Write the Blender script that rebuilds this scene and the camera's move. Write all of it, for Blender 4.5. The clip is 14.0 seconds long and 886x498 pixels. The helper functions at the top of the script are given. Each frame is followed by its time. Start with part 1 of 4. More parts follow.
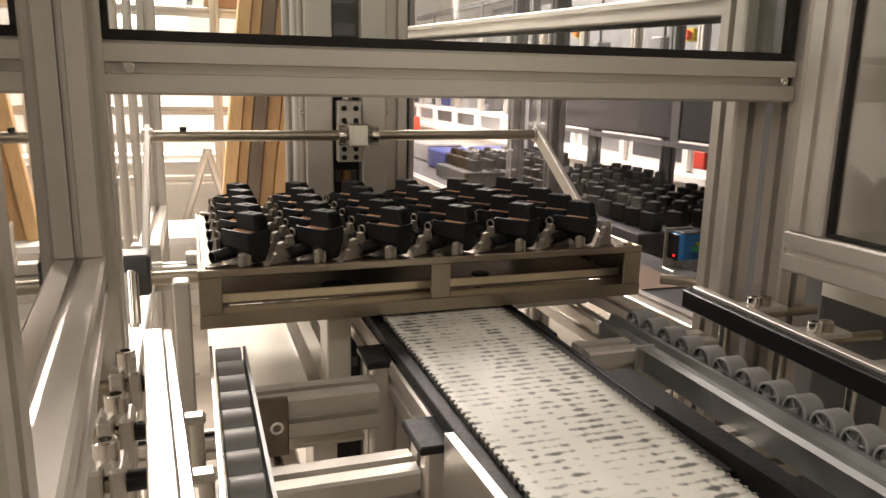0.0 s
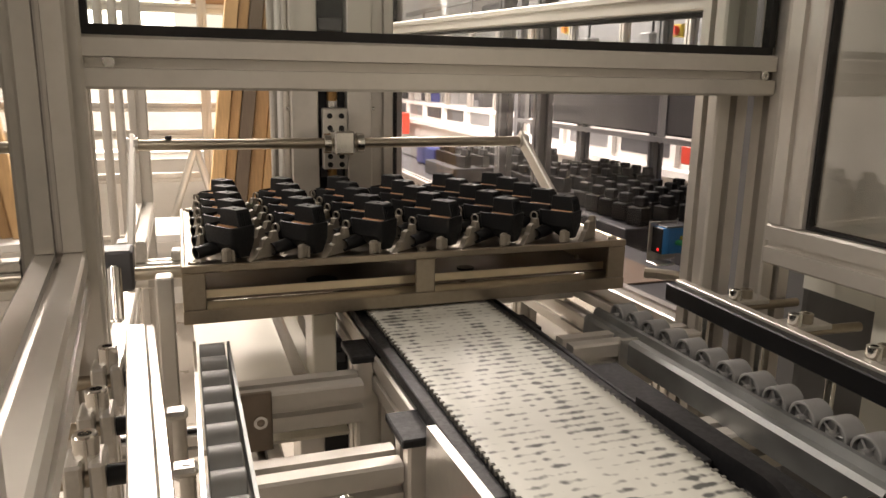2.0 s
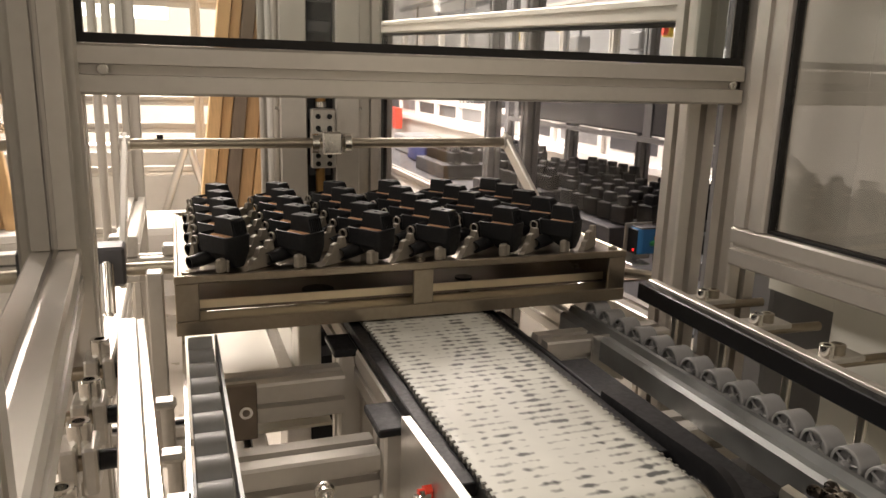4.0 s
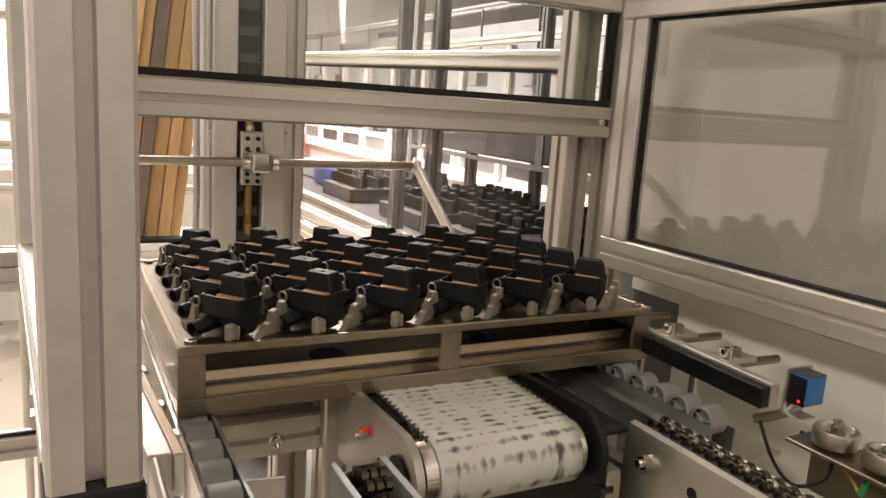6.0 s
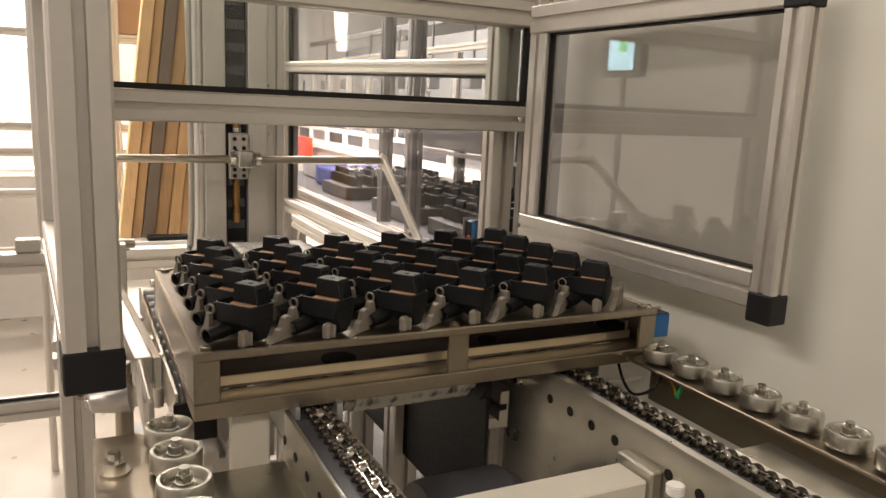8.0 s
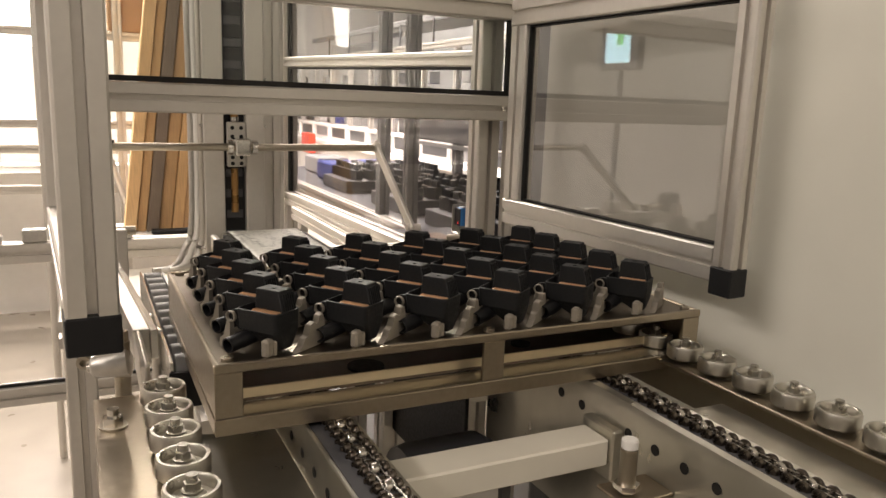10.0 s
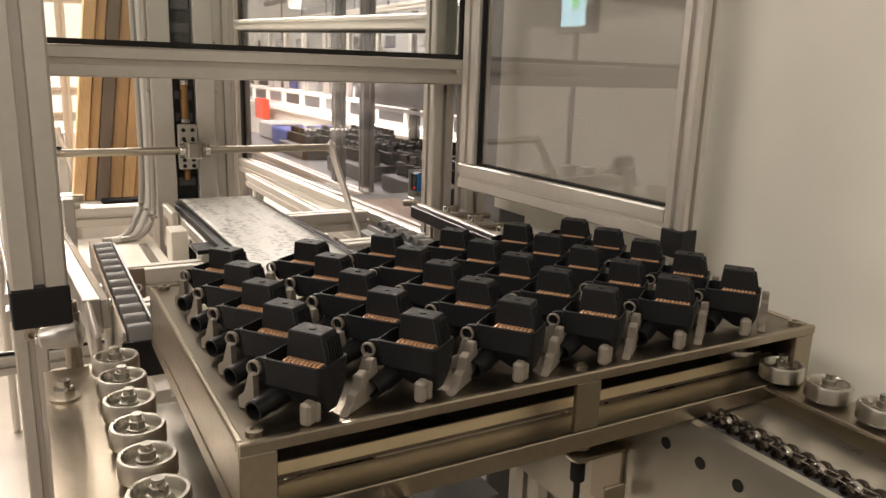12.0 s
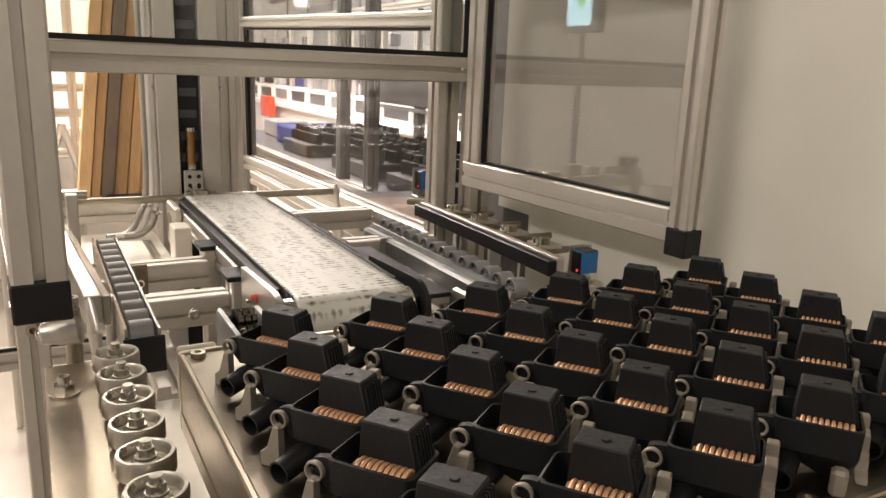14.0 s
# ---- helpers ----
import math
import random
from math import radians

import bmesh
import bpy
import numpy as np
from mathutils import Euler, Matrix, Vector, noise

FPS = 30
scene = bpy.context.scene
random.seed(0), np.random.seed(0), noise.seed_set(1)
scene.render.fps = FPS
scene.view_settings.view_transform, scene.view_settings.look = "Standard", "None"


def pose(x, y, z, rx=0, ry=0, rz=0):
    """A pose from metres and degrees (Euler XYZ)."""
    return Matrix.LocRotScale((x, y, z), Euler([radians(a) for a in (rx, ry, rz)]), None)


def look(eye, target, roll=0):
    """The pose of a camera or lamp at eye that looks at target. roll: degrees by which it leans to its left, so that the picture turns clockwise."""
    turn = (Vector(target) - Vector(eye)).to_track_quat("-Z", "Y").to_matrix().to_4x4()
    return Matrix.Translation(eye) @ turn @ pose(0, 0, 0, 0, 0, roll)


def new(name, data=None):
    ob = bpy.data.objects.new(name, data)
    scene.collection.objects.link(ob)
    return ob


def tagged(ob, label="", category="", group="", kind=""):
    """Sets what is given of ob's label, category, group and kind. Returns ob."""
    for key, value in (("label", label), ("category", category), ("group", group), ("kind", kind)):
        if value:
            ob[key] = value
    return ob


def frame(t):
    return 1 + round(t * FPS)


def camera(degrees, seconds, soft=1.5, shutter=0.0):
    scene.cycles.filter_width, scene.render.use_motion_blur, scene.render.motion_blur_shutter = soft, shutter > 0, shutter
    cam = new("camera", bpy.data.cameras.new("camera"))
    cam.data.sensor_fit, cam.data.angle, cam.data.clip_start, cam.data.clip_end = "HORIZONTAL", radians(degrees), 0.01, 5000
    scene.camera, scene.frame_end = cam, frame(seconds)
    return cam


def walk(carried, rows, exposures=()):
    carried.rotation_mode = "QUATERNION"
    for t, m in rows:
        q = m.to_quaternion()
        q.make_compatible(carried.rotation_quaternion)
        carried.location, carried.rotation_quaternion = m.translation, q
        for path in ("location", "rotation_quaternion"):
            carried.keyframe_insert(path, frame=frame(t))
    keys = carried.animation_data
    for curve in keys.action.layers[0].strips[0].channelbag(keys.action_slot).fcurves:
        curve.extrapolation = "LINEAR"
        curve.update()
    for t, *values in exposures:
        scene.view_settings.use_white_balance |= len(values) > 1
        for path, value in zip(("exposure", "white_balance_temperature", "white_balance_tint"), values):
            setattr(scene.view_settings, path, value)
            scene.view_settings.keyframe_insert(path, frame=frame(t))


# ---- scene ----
cam = camera(61.2, 14.0)
PATH = [
    (0, (0.012, 0.072, 1.248), (0.633, 1.921, 0.809), 1.1),
    (0.5, (0.013, 0.072, 1.246), (0.642, 1.916, 0.800), 1.0),
    (1, (0.016, 0.068, 1.248), (0.65, 1.91, 0.803), 1.2),
    (1.5, (0.018, 0.068, 1.247), (0.66, 1.907, 0.802), 1.1),
    (2, (0.019, 0.067, 1.246), (0.662, 1.906, 0.799), 1.0),
    (4.5, (0.022, 0.013, 1.262), (0.699, 1.838, 0.802), 2.2),
    (5, (0.003, -0.014, 1.261), (0.737, 1.796, 0.831), 2.5),
    (5.5, (-0.036, -0.072, 1.27), (0.781, 1.708, 0.861), 2.9),
    (6, (-0.071, -0.122, 1.264), (0.841, 1.618, 0.888), 3.7),
    (6.5, (-0.08, -0.17, 1.269), (0.885, 1.544, 0.907), 3.5),
    (7, (-0.074, -0.246, 1.27), (0.869, 1.481, 0.911), 3.0),
    (7.5, (-0.068, -0.327, 1.271), (0.821, 1.427, 0.905), 3.0),
    (10, (-0.06, -0.449, 1.261), (0.798, 1.317, 0.877), 2.0),
    (10.5, (-0.056, -0.466, 1.261), (0.863, 1.259, 0.832), 1.5),
    (11, (-0.054, -0.466, 1.26), (0.898, 1.232, 0.801), 1.5),
    (11.5, (-0.058, -0.458, 1.259), (0.899, 1.235, 0.79), 1.7),
    (12, (-0.057, -0.452, 1.26), (0.892, 1.245, 0.791), 1.9),
    (12.5, (-0.057, -0.449, 1.259), (0.886, 1.252, 0.792), 2.2),
    (13, (-0.054, -0.448, 1.259), (0.881, 1.256, 0.789), 2.3),
    (13.5, (-0.053, -0.45, 1.259), (0.882, 1.254, 0.788), 2.3),
    (14, (-0.053, -0.449, 1.258), (0.885, 1.253, 0.786), 2.2),
]
walk(cam, [(t, look(eye, target, roll)) for t, eye, target, roll in PATH], [(0, -0.44), (2.2, -0.5), (5, -0.36), (6.3, -0.12), (7.5, -0.28), (10, -0.43), (14, -0.4)])

# ---- light ----
world = bpy.data.worlds.new("hall_air")
scene.world = world
world.use_nodes = True
world.node_tree.nodes["Background"].inputs[0].default_value = (1.0, 0.9, 0.8, 1)
world.node_tree.nodes["Background"].inputs[1].default_value = 0.11


def hall_lamp(x, y, z, w, d, power, colour=(1.0, 0.882, 0.793)):
    data = bpy.data.lights.new("hall_lamp", "AREA")
    data.shape, data.size, data.size_y, data.energy, data.color = "RECTANGLE", w, d, power, colour
    ob = new("hall_lamp", data)
    ob.matrix_basis = pose(x, y, z)
    return ob


hall_lamp(-3.0, -0.4, 3.4, 0.6, 3.0, 160)
hall_lamp(-0.7, -2.4, 3.4, 2.4, 0.5, 60)
hall_lamp(0.2, 2.4, 3.4, 2.6, 0.5, 38)
hall_lamp(1.5, 5.2, 3.4, 1.6, 2.4, 640)
hall_lamp(-0.9, 5.0, 3.4, 2.0, 1.6, 800)


# ---- materials ----
def mat(name, base, rough=0.5, metal=0.0, grain=60.0, vary=0.12, bump=0.05, stain=4.0, stretch=(1, 1, 1), coat=0.0):
    m = bpy.data.materials.new(name)
    m.use_nodes = True
    nt = m.node_tree
    b = nt.nodes["Principled BSDF"]
    co = nt.nodes.new("ShaderNodeTexCoord")
    mp = nt.nodes.new("ShaderNodeMapping")
    mp.inputs["Scale"].default_value = stretch
    nt.links.new(co.outputs["Object"], mp.inputs["Vector"])
    n1, n2 = nt.nodes.new("ShaderNodeTexNoise"), nt.nodes.new("ShaderNodeTexNoise")
    n1.inputs["Scale"].default_value, n1.inputs["Detail"].default_value = grain, 4
    n2.inputs["Scale"].default_value, n2.inputs["Detail"].default_value = stain, 3
    nt.links.new(mp.outputs[0], n1.inputs["Vector"])
    nt.links.new(co.outputs["Object"], n2.inputs["Vector"])
    add = nt.nodes.new("ShaderNodeMath")
    add.operation = "ADD"
    nt.links.new(n1.outputs[0], add.inputs[0])
    nt.links.new(n2.outputs[0], add.inputs[1])
    ramp = nt.nodes.new("ShaderNodeMapRange")
    ramp.inputs["From Min"].default_value, ramp.inputs["From Max"].default_value = 0.65, 1.35
    ramp.inputs["To Min"].default_value, ramp.inputs["To Max"].default_value = 1 - vary, 1 + vary
    nt.links.new(add.outputs[0], ramp.inputs["Value"])
    mul = nt.nodes.new("ShaderNodeMixRGB")
    mul.blend_type = "MULTIPLY"
    mul.inputs[0].default_value = 1
    mul.inputs[1].default_value = (*base, 1)
    nt.links.new(ramp.outputs[0], mul.inputs[2])
    nt.links.new(mul.outputs[0], b.inputs["Base Color"])
    rr = nt.nodes.new("ShaderNodeMapRange")
    rr.inputs["From Min"].default_value, rr.inputs["From Max"].default_value = 0.3, 0.7
    rr.inputs["To Min"].default_value, rr.inputs["To Max"].default_value = max(0.03, rough * 0.82), min(1, rough * 1.18)
    nt.links.new(n1.outputs[0], rr.inputs["Value"])
    nt.links.new(rr.outputs[0], b.inputs["Roughness"])
    b.inputs["Metallic"].default_value = metal
    b.inputs["Coat Weight"].default_value = coat
    if bump:
        bp = nt.nodes.new("ShaderNodeBump")
        bp.inputs["Strength"].default_value, bp.inputs["Distance"].default_value = bump, 0.002
        nt.links.new(n1.outputs[0], bp.inputs["Height"])
        nt.links.new(bp.outputs[0], b.inputs["Normal"])
    return m


def glow(name, colour, strength):
    m = mat(name, colour, 0.5)
    b = m.node_tree.nodes["Principled BSDF"]
    b.inputs["Emission Color"].default_value = (*colour, 1)
    b.inputs["Emission Strength"].default_value = strength
    return m


def glass_mat(name, gloss, tint=(0.93, 0.95, 0.94), rough=0.02):
    """A clear sheet: lets the view through and mirrors a part of it."""
    m = bpy.data.materials.new(name)
    m.use_nodes = True
    nt = m.node_tree
    nt.nodes.clear()
    out = nt.nodes.new("ShaderNodeOutputMaterial")
    tr, gl, mx = nt.nodes.new("ShaderNodeBsdfTransparent"), nt.nodes.new("ShaderNodeBsdfGlossy"), nt.nodes.new("ShaderNodeMixShader")
    fr, pw, mr = nt.nodes.new("ShaderNodeLayerWeight"), nt.nodes.new("ShaderNodeMath"), nt.nodes.new("ShaderNodeMath")
    tr.inputs[0].default_value = (*tint, 1)
    gl.inputs["Roughness"].default_value = rough
    fr.inputs[0].default_value = 0.5
    pw.operation, pw.inputs[1].default_value = "POWER", 4.0
    mr.operation, mr.inputs[1].default_value, mr.inputs[2].default_value = "MULTIPLY_ADD", 0.5 * gloss, 0.03 * gloss
    mr.use_clamp = True
    nt.links.new(fr.outputs["Facing"], pw.inputs[0])
    nt.links.new(pw.outputs[0], mr.inputs[0])
    nt.links.new(mr.outputs[0], mx.inputs[0])
    nt.links.new(tr.outputs[0], mx.inputs[1])
    nt.links.new(gl.outputs[0], mx.inputs[2])
    nt.links.new(mx.outputs[0], out.inputs[0])
    return m


ALU = mat("anodised_aluminium", (0.62, 0.59, 0.54), 0.42, 0.75, 90, 0.06, 0.02, 3.0, (1, 1, 1))
HOLDER = mat("dull_cast_holder", (0.28, 0.25, 0.205), 0.6, 0.35, 160, 0.15, 0.15)
ALU_DULL = mat("cast_aluminium", (0.55, 0.53, 0.49), 0.38, 0.9, 140, 0.12, 0.12)
STEEL = mat("stainless_steel", (0.41, 0.37, 0.30), 0.36, 1.0, 90, 0.07, 0.012, 7.0, (1, 9, 1))
STEEL_WORN = mat("worn_steel", (0.36, 0.31, 0.24), 0.34, 1.0, 160, 0.1, 0.012, 14.0)
STEEL_DARK = mat("stained_shaded_sheet", (0.2, 0.165, 0.13), 0.36, 0.9, 20, 0.3, 0.02, 16.0)
PLATE = mat("scuffed_tray_plate", (0.235, 0.205, 0.165), 0.36, 1.0, 70, 0.16, 0.004, 9.0, (1, 7, 1))
STEEL_BRIGHT = mat("highlit_lip_steel", (0.82, 0.72, 0.53), 0.4, 1.0, 40, 0.08, 0.004, 10.0)
WHEEL = mat("turned_wheel_steel", (0.5, 0.48, 0.43), 0.32, 1.0, 60, 0.12, 0.006)
CHROME = mat("bright_steel", (0.72, 0.7, 0.66), 0.16, 1.0, 60, 0.1, 0.03)
ZINC = mat("galvanised_steel", (0.33, 0.34, 0.335), 0.5, 0.95, 25, 0.2, 0.05, 12.0)
ZINC_PLATE = mat("zinc_yellowish_plate", (0.55, 0.53, 0.46), 0.32, 0.9, 18, 0.16, 0.04, 7.0)
CHAIN = mat("oiled_chain_steel", (0.1, 0.085, 0.07), 0.28, 1.0, 120, 0.3, 0.1, 20)
CHAIN_PIN = mat("chain_pin_steel", (0.5, 0.47, 0.43), 0.25, 1.0, 120, 0.2, 0.05)
BLACK = mat("black_plastic", (0.009, 0.009, 0.01), 0.5, 0.0, 200, 0.15, 0.06)
BLACK_GLOSS = mat("black_moulded_plastic", (0.008, 0.008, 0.009), 0.38, 0.0, 220, 0.15, 0.05)
PUMP_BLACK = mat("matt_black_moulding", (0.0085, 0.009, 0.0098), 0.58, 0.0, 350, 0.12, 0.06, 30.0)
RUBBER = mat("black_gasket_rubber", (0.012, 0.011, 0.01), 0.6, 0.0, 150, 0.1, 0.05)
GREY_ROLL = mat("grey_roller_plastic", (0.27, 0.27, 0.265), 0.42, 0.0, 80, 0.08, 0.03)
COPPER = mat("copper_wire", (0.66, 0.40, 0.23), 0.5, 0.5, 100, 0.1, 0.02)
WALLPAINT = mat("pale_painted_sheet", (0.8, 0.79, 0.7), 0.45, 0.0, 8, 0.05, 0.02, 1.3)
WHITE = mat("white_painted_panel", (0.8, 0.78, 0.74), 0.4, 0.0, 20, 0.04, 0.01, 1.5)
CREAM = mat("cream_plate", (0.72, 0.68, 0.58), 0.4, 0.0, 20, 0.05, 0.01, 3)
CONCRETE = mat("polished_concrete", (0.27, 0.24, 0.2), 0.32, 0.0, 6, 0.16, 0.03, 0.8)
DARKGREY = mat("dark_grey_machine_paint", (0.06, 0.06, 0.065), 0.45, 0.0, 30, 0.1, 0.02)
MIDGREY = mat("grey_machine_paint", (0.22, 0.22, 0.22), 0.45, 0.0, 30, 0.1, 0.02)
BLUE = mat("blue_sensor_housing", (0.02, 0.16, 0.42), 0.4, 0.0, 90, 0.08, 0.03)
NAVY = mat("blue_crate_plastic", (0.03, 0.05, 0.25), 0.4, 0.0, 90, 0.08, 0.03)
HALL_GREY = mat("grey_hall_shell", (0.3, 0.29, 0.27), 0.55, 0.0, 4, 0.1, 0.02, 0.5)
RED = mat("red_painted_box", (0.7, 0.06, 0.03), 0.4, 0.0, 50, 0.06, 0.02)
YELLOW = mat("yellow_cable_jacket", (0.7, 0.5, 0.05), 0.45)
GREEN = mat("green_connector", (0.04, 0.35, 0.12), 0.4)
ORANGE = mat("orange_button_plastic", (0.9, 0.3, 0.03), 0.4)
AMBER = mat("amber_damper", (0.35, 0.2, 0.07), 0.3, 0.6, 30, 0.2)
LENS_RED = glow("red_sensor_light", (0.9, 0.02, 0.02), 2.5)
LIGHT_PANEL = glow("lit_window_panel", (1.0, 0.95, 0.9), 4.0)
SCREEN = glow("screen_pale_blue", (0.55, 0.85, 1.0), 3.6)
SCREEN_GREEN = glow("screen_green_field", (0.25, 0.9, 0.3), 1.6)
CLEAR = glass_mat("clear_guard_sheet", 1.0)
SIDE_GLASS = glass_mat("smoky_guard_sheet", 0.75, (0.84, 0.83, 0.84))
DOOR_GLASS = glass_mat("dusty_guard_sheet", 3.4, (0.885, 0.88, 0.88), 0.02)


def wood_mat(name, base):
    m = mat(name, base, 0.55, 0.0, 14, 0.22, 0.1, 5.0, (14, 14, 0.8))
    return m


WOODS = [wood_mat("pale_pine", (0.62, 0.4, 0.19)), wood_mat("grey_weathered_pine", (0.16, 0.12, 0.085)),
         wood_mat("brown_pine", (0.42, 0.26, 0.12)), wood_mat("honey_pine", (0.5, 0.31, 0.14))]


def belt_mat():
    m = mat("worn_white_belt", (0.6, 0.6, 0.54), 0.5, 0.0, 40, 0.08, 0.05, 8.0)
    nt = m.node_tree
    b = nt.nodes["Principled BSDF"]
    src = b.inputs["Base Color"].links[0].from_socket
    co = nt.nodes.new("ShaderNodeTexCoord")
    wob = nt.nodes.new("ShaderNodeTexNoise")
    wob.inputs["Scale"].default_value = 140
    nt.links.new(co.outputs["Object"], wob.inputs["Vector"])
    off = nt.nodes.new("ShaderNodeVectorMath")
    off.operation, off.inputs[1].default_value = "MULTIPLY", (0.005, 0.002, 0.0)
    nt.links.new(wob.outputs["Color"], off.inputs[0])
    pos = nt.nodes.new("ShaderNodeVectorMath")
    nt.links.new(co.outputs["Object"], pos.inputs[0])
    nt.links.new(off.outputs[0], pos.inputs[1])
    def noise(scale, detail=2):
        n, mp = nt.nodes.new("ShaderNodeTexNoise"), nt.nodes.new("ShaderNodeMapping")
        n.inputs["Scale"].default_value, n.inputs["Detail"].default_value = 1.0, detail
        mp.inputs["Scale"].default_value = scale
        nt.links.new(pos.outputs[0], mp.inputs["Vector"])
        nt.links.new(mp.outputs[0], n.inputs["Vector"])
        return n.outputs[0]

    def calc(op, a, b, c=0.0):
        n = nt.nodes.new("ShaderNodeMath")
        n.operation = op
        for k, v in enumerate((a, b, c)):
            if isinstance(v, float):
                n.inputs[k].default_value = v
            else:
                nt.links.new(v, n.inputs[k])
        return n.outputs[0]

    # rubbed marks in rows across the belt, thicker along some lanes
    sep = nt.nodes.new("ShaderNodeSeparateXYZ")
    nt.links.new(pos.outputs[0], sep.inputs[0])
    stripe = calc("SINE", calc("MULTIPLY", sep.outputs["Y"], 560.0), 0.0)
    dash = noise((120, 70, 20), 1)
    lane = noise((46, 5.0, 1), 1)
    field = calc("MULTIPLY_ADD", stripe, 0.20, calc("MULTIPLY_ADD", lane, 0.95, dash))
    r = nt.nodes.new("ShaderNodeMapRange")
    r.inputs["From Min"].default_value, r.inputs["From Max"].default_value = 1.05, 1.36
    r.inputs["To Max"].default_value = 0.92
    nt.links.new(field, r.inputs["Value"])
    mx = nt.nodes.new("ShaderNodeMixRGB")
    mx.inputs[2].default_value = (0.045, 0.047, 0.045, 1)
    nt.links.new(r.outputs[0], mx.inputs[0])
    nt.links.new(src, mx.inputs[1])
    nt.links.new(mx.outputs[0], b.inputs["Base Color"])
    return m


BELT = belt_mat()
for m in (PUMP_BLACK, BLACK, RUBBER, BLACK_GLOSS):
    m.node_tree.nodes["Principled BSDF"].inputs["Specular IOR Level"].default_value = 0.32

# ---- building helpers ----
origin = {}


def thing(name, at, label, category, group="", kind=""):
    ob = new(name)
    ob.empty_display_size = 0.02
    ob.location = at
    origin[ob.name] = Vector(at)
    return tagged(ob, label, category, group, kind)


def finish(bm, m, name, smooth=True):
    bmesh.ops.recalc_face_normals(bm, faces=bm.faces[:])
    me = bpy.data.meshes.new(name)
    bm.to_mesh(me)
    bm.free()
    for mm in (m if isinstance(m, (list, tuple)) else [m]):
        me.materials.append(mm)
    if smooth:
        me.polygons.foreach_set("use_smooth", [True] * len(me.polygons))
        me.set_sharp_from_angle(angle=radians(32))
    return me


def part(name, bm, m, parent, label=""):
    """Links a bmesh, drawn in the world's metres, as one mesh under a thing or part."""
    at = origin[parent.name]
    bmesh.ops.translate(bm, verts=bm.verts[:], vec=-at)
    ob = new(name, finish(bm, m, name))
    ob.parent = parent
    origin[ob.name] = at
    return tagged(ob, label)


def solid(name, bm, m, at, label, category, group="", kind=""):
    """A thing of one mesh."""
    bmesh.ops.translate(bm, verts=bm.verts[:], vec=-Vector(at))
    ob = new(name, finish(bm, m, name))
    ob.location = at
    origin[ob.name] = Vector(at)
    return tagged(ob, label, category, group, kind)


def box(x0, x1, y0, y1, z0, z1, bevel=0.0, bm=None, segs=1):
    own = bmesh.new()
    bmesh.ops.create_cube(own, size=1)
    bmesh.ops.scale(own, vec=(x1 - x0, y1 - y0, z1 - z0), verts=own.verts[:])
    bmesh.ops.translate(own, vec=((x0 + x1) / 2, (y0 + y1) / 2, (z0 + z1) / 2), verts=own.verts[:])
    if bevel:
        bmesh.ops.bevel(own, geom=own.edges[:], offset=bevel, segments=segs, affect="EDGES", profile=0.5)
    return merge(bm, own)


def merge(bm, own):
    if bm is None:
        return own
    me = bpy.data.meshes.new("tmp")
    own.to_mesh(me)
    own.free()
    bm.from_mesh(me)
    bpy.data.meshes.remove(me)
    return bm


def rod(p, q, r, bm=None, segs=16, r2=None, bevel=0.0):
    """A round bar from p to q."""
    p, q = Vector(p), Vector(q)
    own = bmesh.new()
    bmesh.ops.create_cone(own, cap_ends=True, segments=segs, radius1=r, radius2=r if r2 is None else r2, depth=(q - p).length)
    if bevel:
        ends = [e for e in own.edges if abs(e.verts[0].co.z - e.verts[1].co.z) < 1e-6]
        bmesh.ops.bevel(own, geom=ends, offset=bevel, segments=2, affect="EDGES")
    turn = (q - p).to_track_quat("Z", "Y").to_matrix().to_4x4()
    bmesh.ops.transform(own, matrix=Matrix.Translation((p + q) / 2) @ turn, verts=own.verts[:])
    return merge(bm, own)


def lathe(p, axis, outline, bm=None, segs=24):
    """A turned body: outline of (radius, height) along axis from p."""
    own = bmesh.new()
    rings = []
    for r, h in outline:
        rings.append([own.verts.new((r * math.cos(2 * math.pi * i / segs), r * math.sin(2 * math.pi * i / segs), h)) for i in range(segs)])
    for a, b in zip(rings, rings[1:]):
        for i in range(segs):
            own.faces.new((a[i], a[(i + 1) % segs], b[(i + 1) % segs], b[i]))
    own.faces.new(rings[0][::-1])
    own.faces.new(rings[-1])
    turn = Vector(axis).to_track_quat("Z", "Y").to_matrix().to_4x4()
    bmesh.ops.transform(own, matrix=Matrix.Translation(p) @ turn, verts=own.verts[:])
    return merge(bm, own)


def prism(outline, axis, a, b, bm=None):
    """A closed outline of (u, v) drawn out along x, y or z from a to b."""
    own = bmesh.new()
    put = {"x": lambda u, v, w: (w, u, v), "y": lambda u, v, w: (u, w, v), "z": lambda u, v, w: (u, v, w)}[axis]
    lo, hi = [own.verts.new(put(u, v, a)) for u, v in outline], [own.verts.new(put(u, v, b)) for u, v in outline]
    n = len(outline)
    for i in range(n):
        own.faces.new((lo[i], lo[(i + 1) % n], hi[(i + 1) % n], hi[i]))
    own.faces.new(lo[::-1])
    own.faces.new(hi)
    return merge(bm, own)


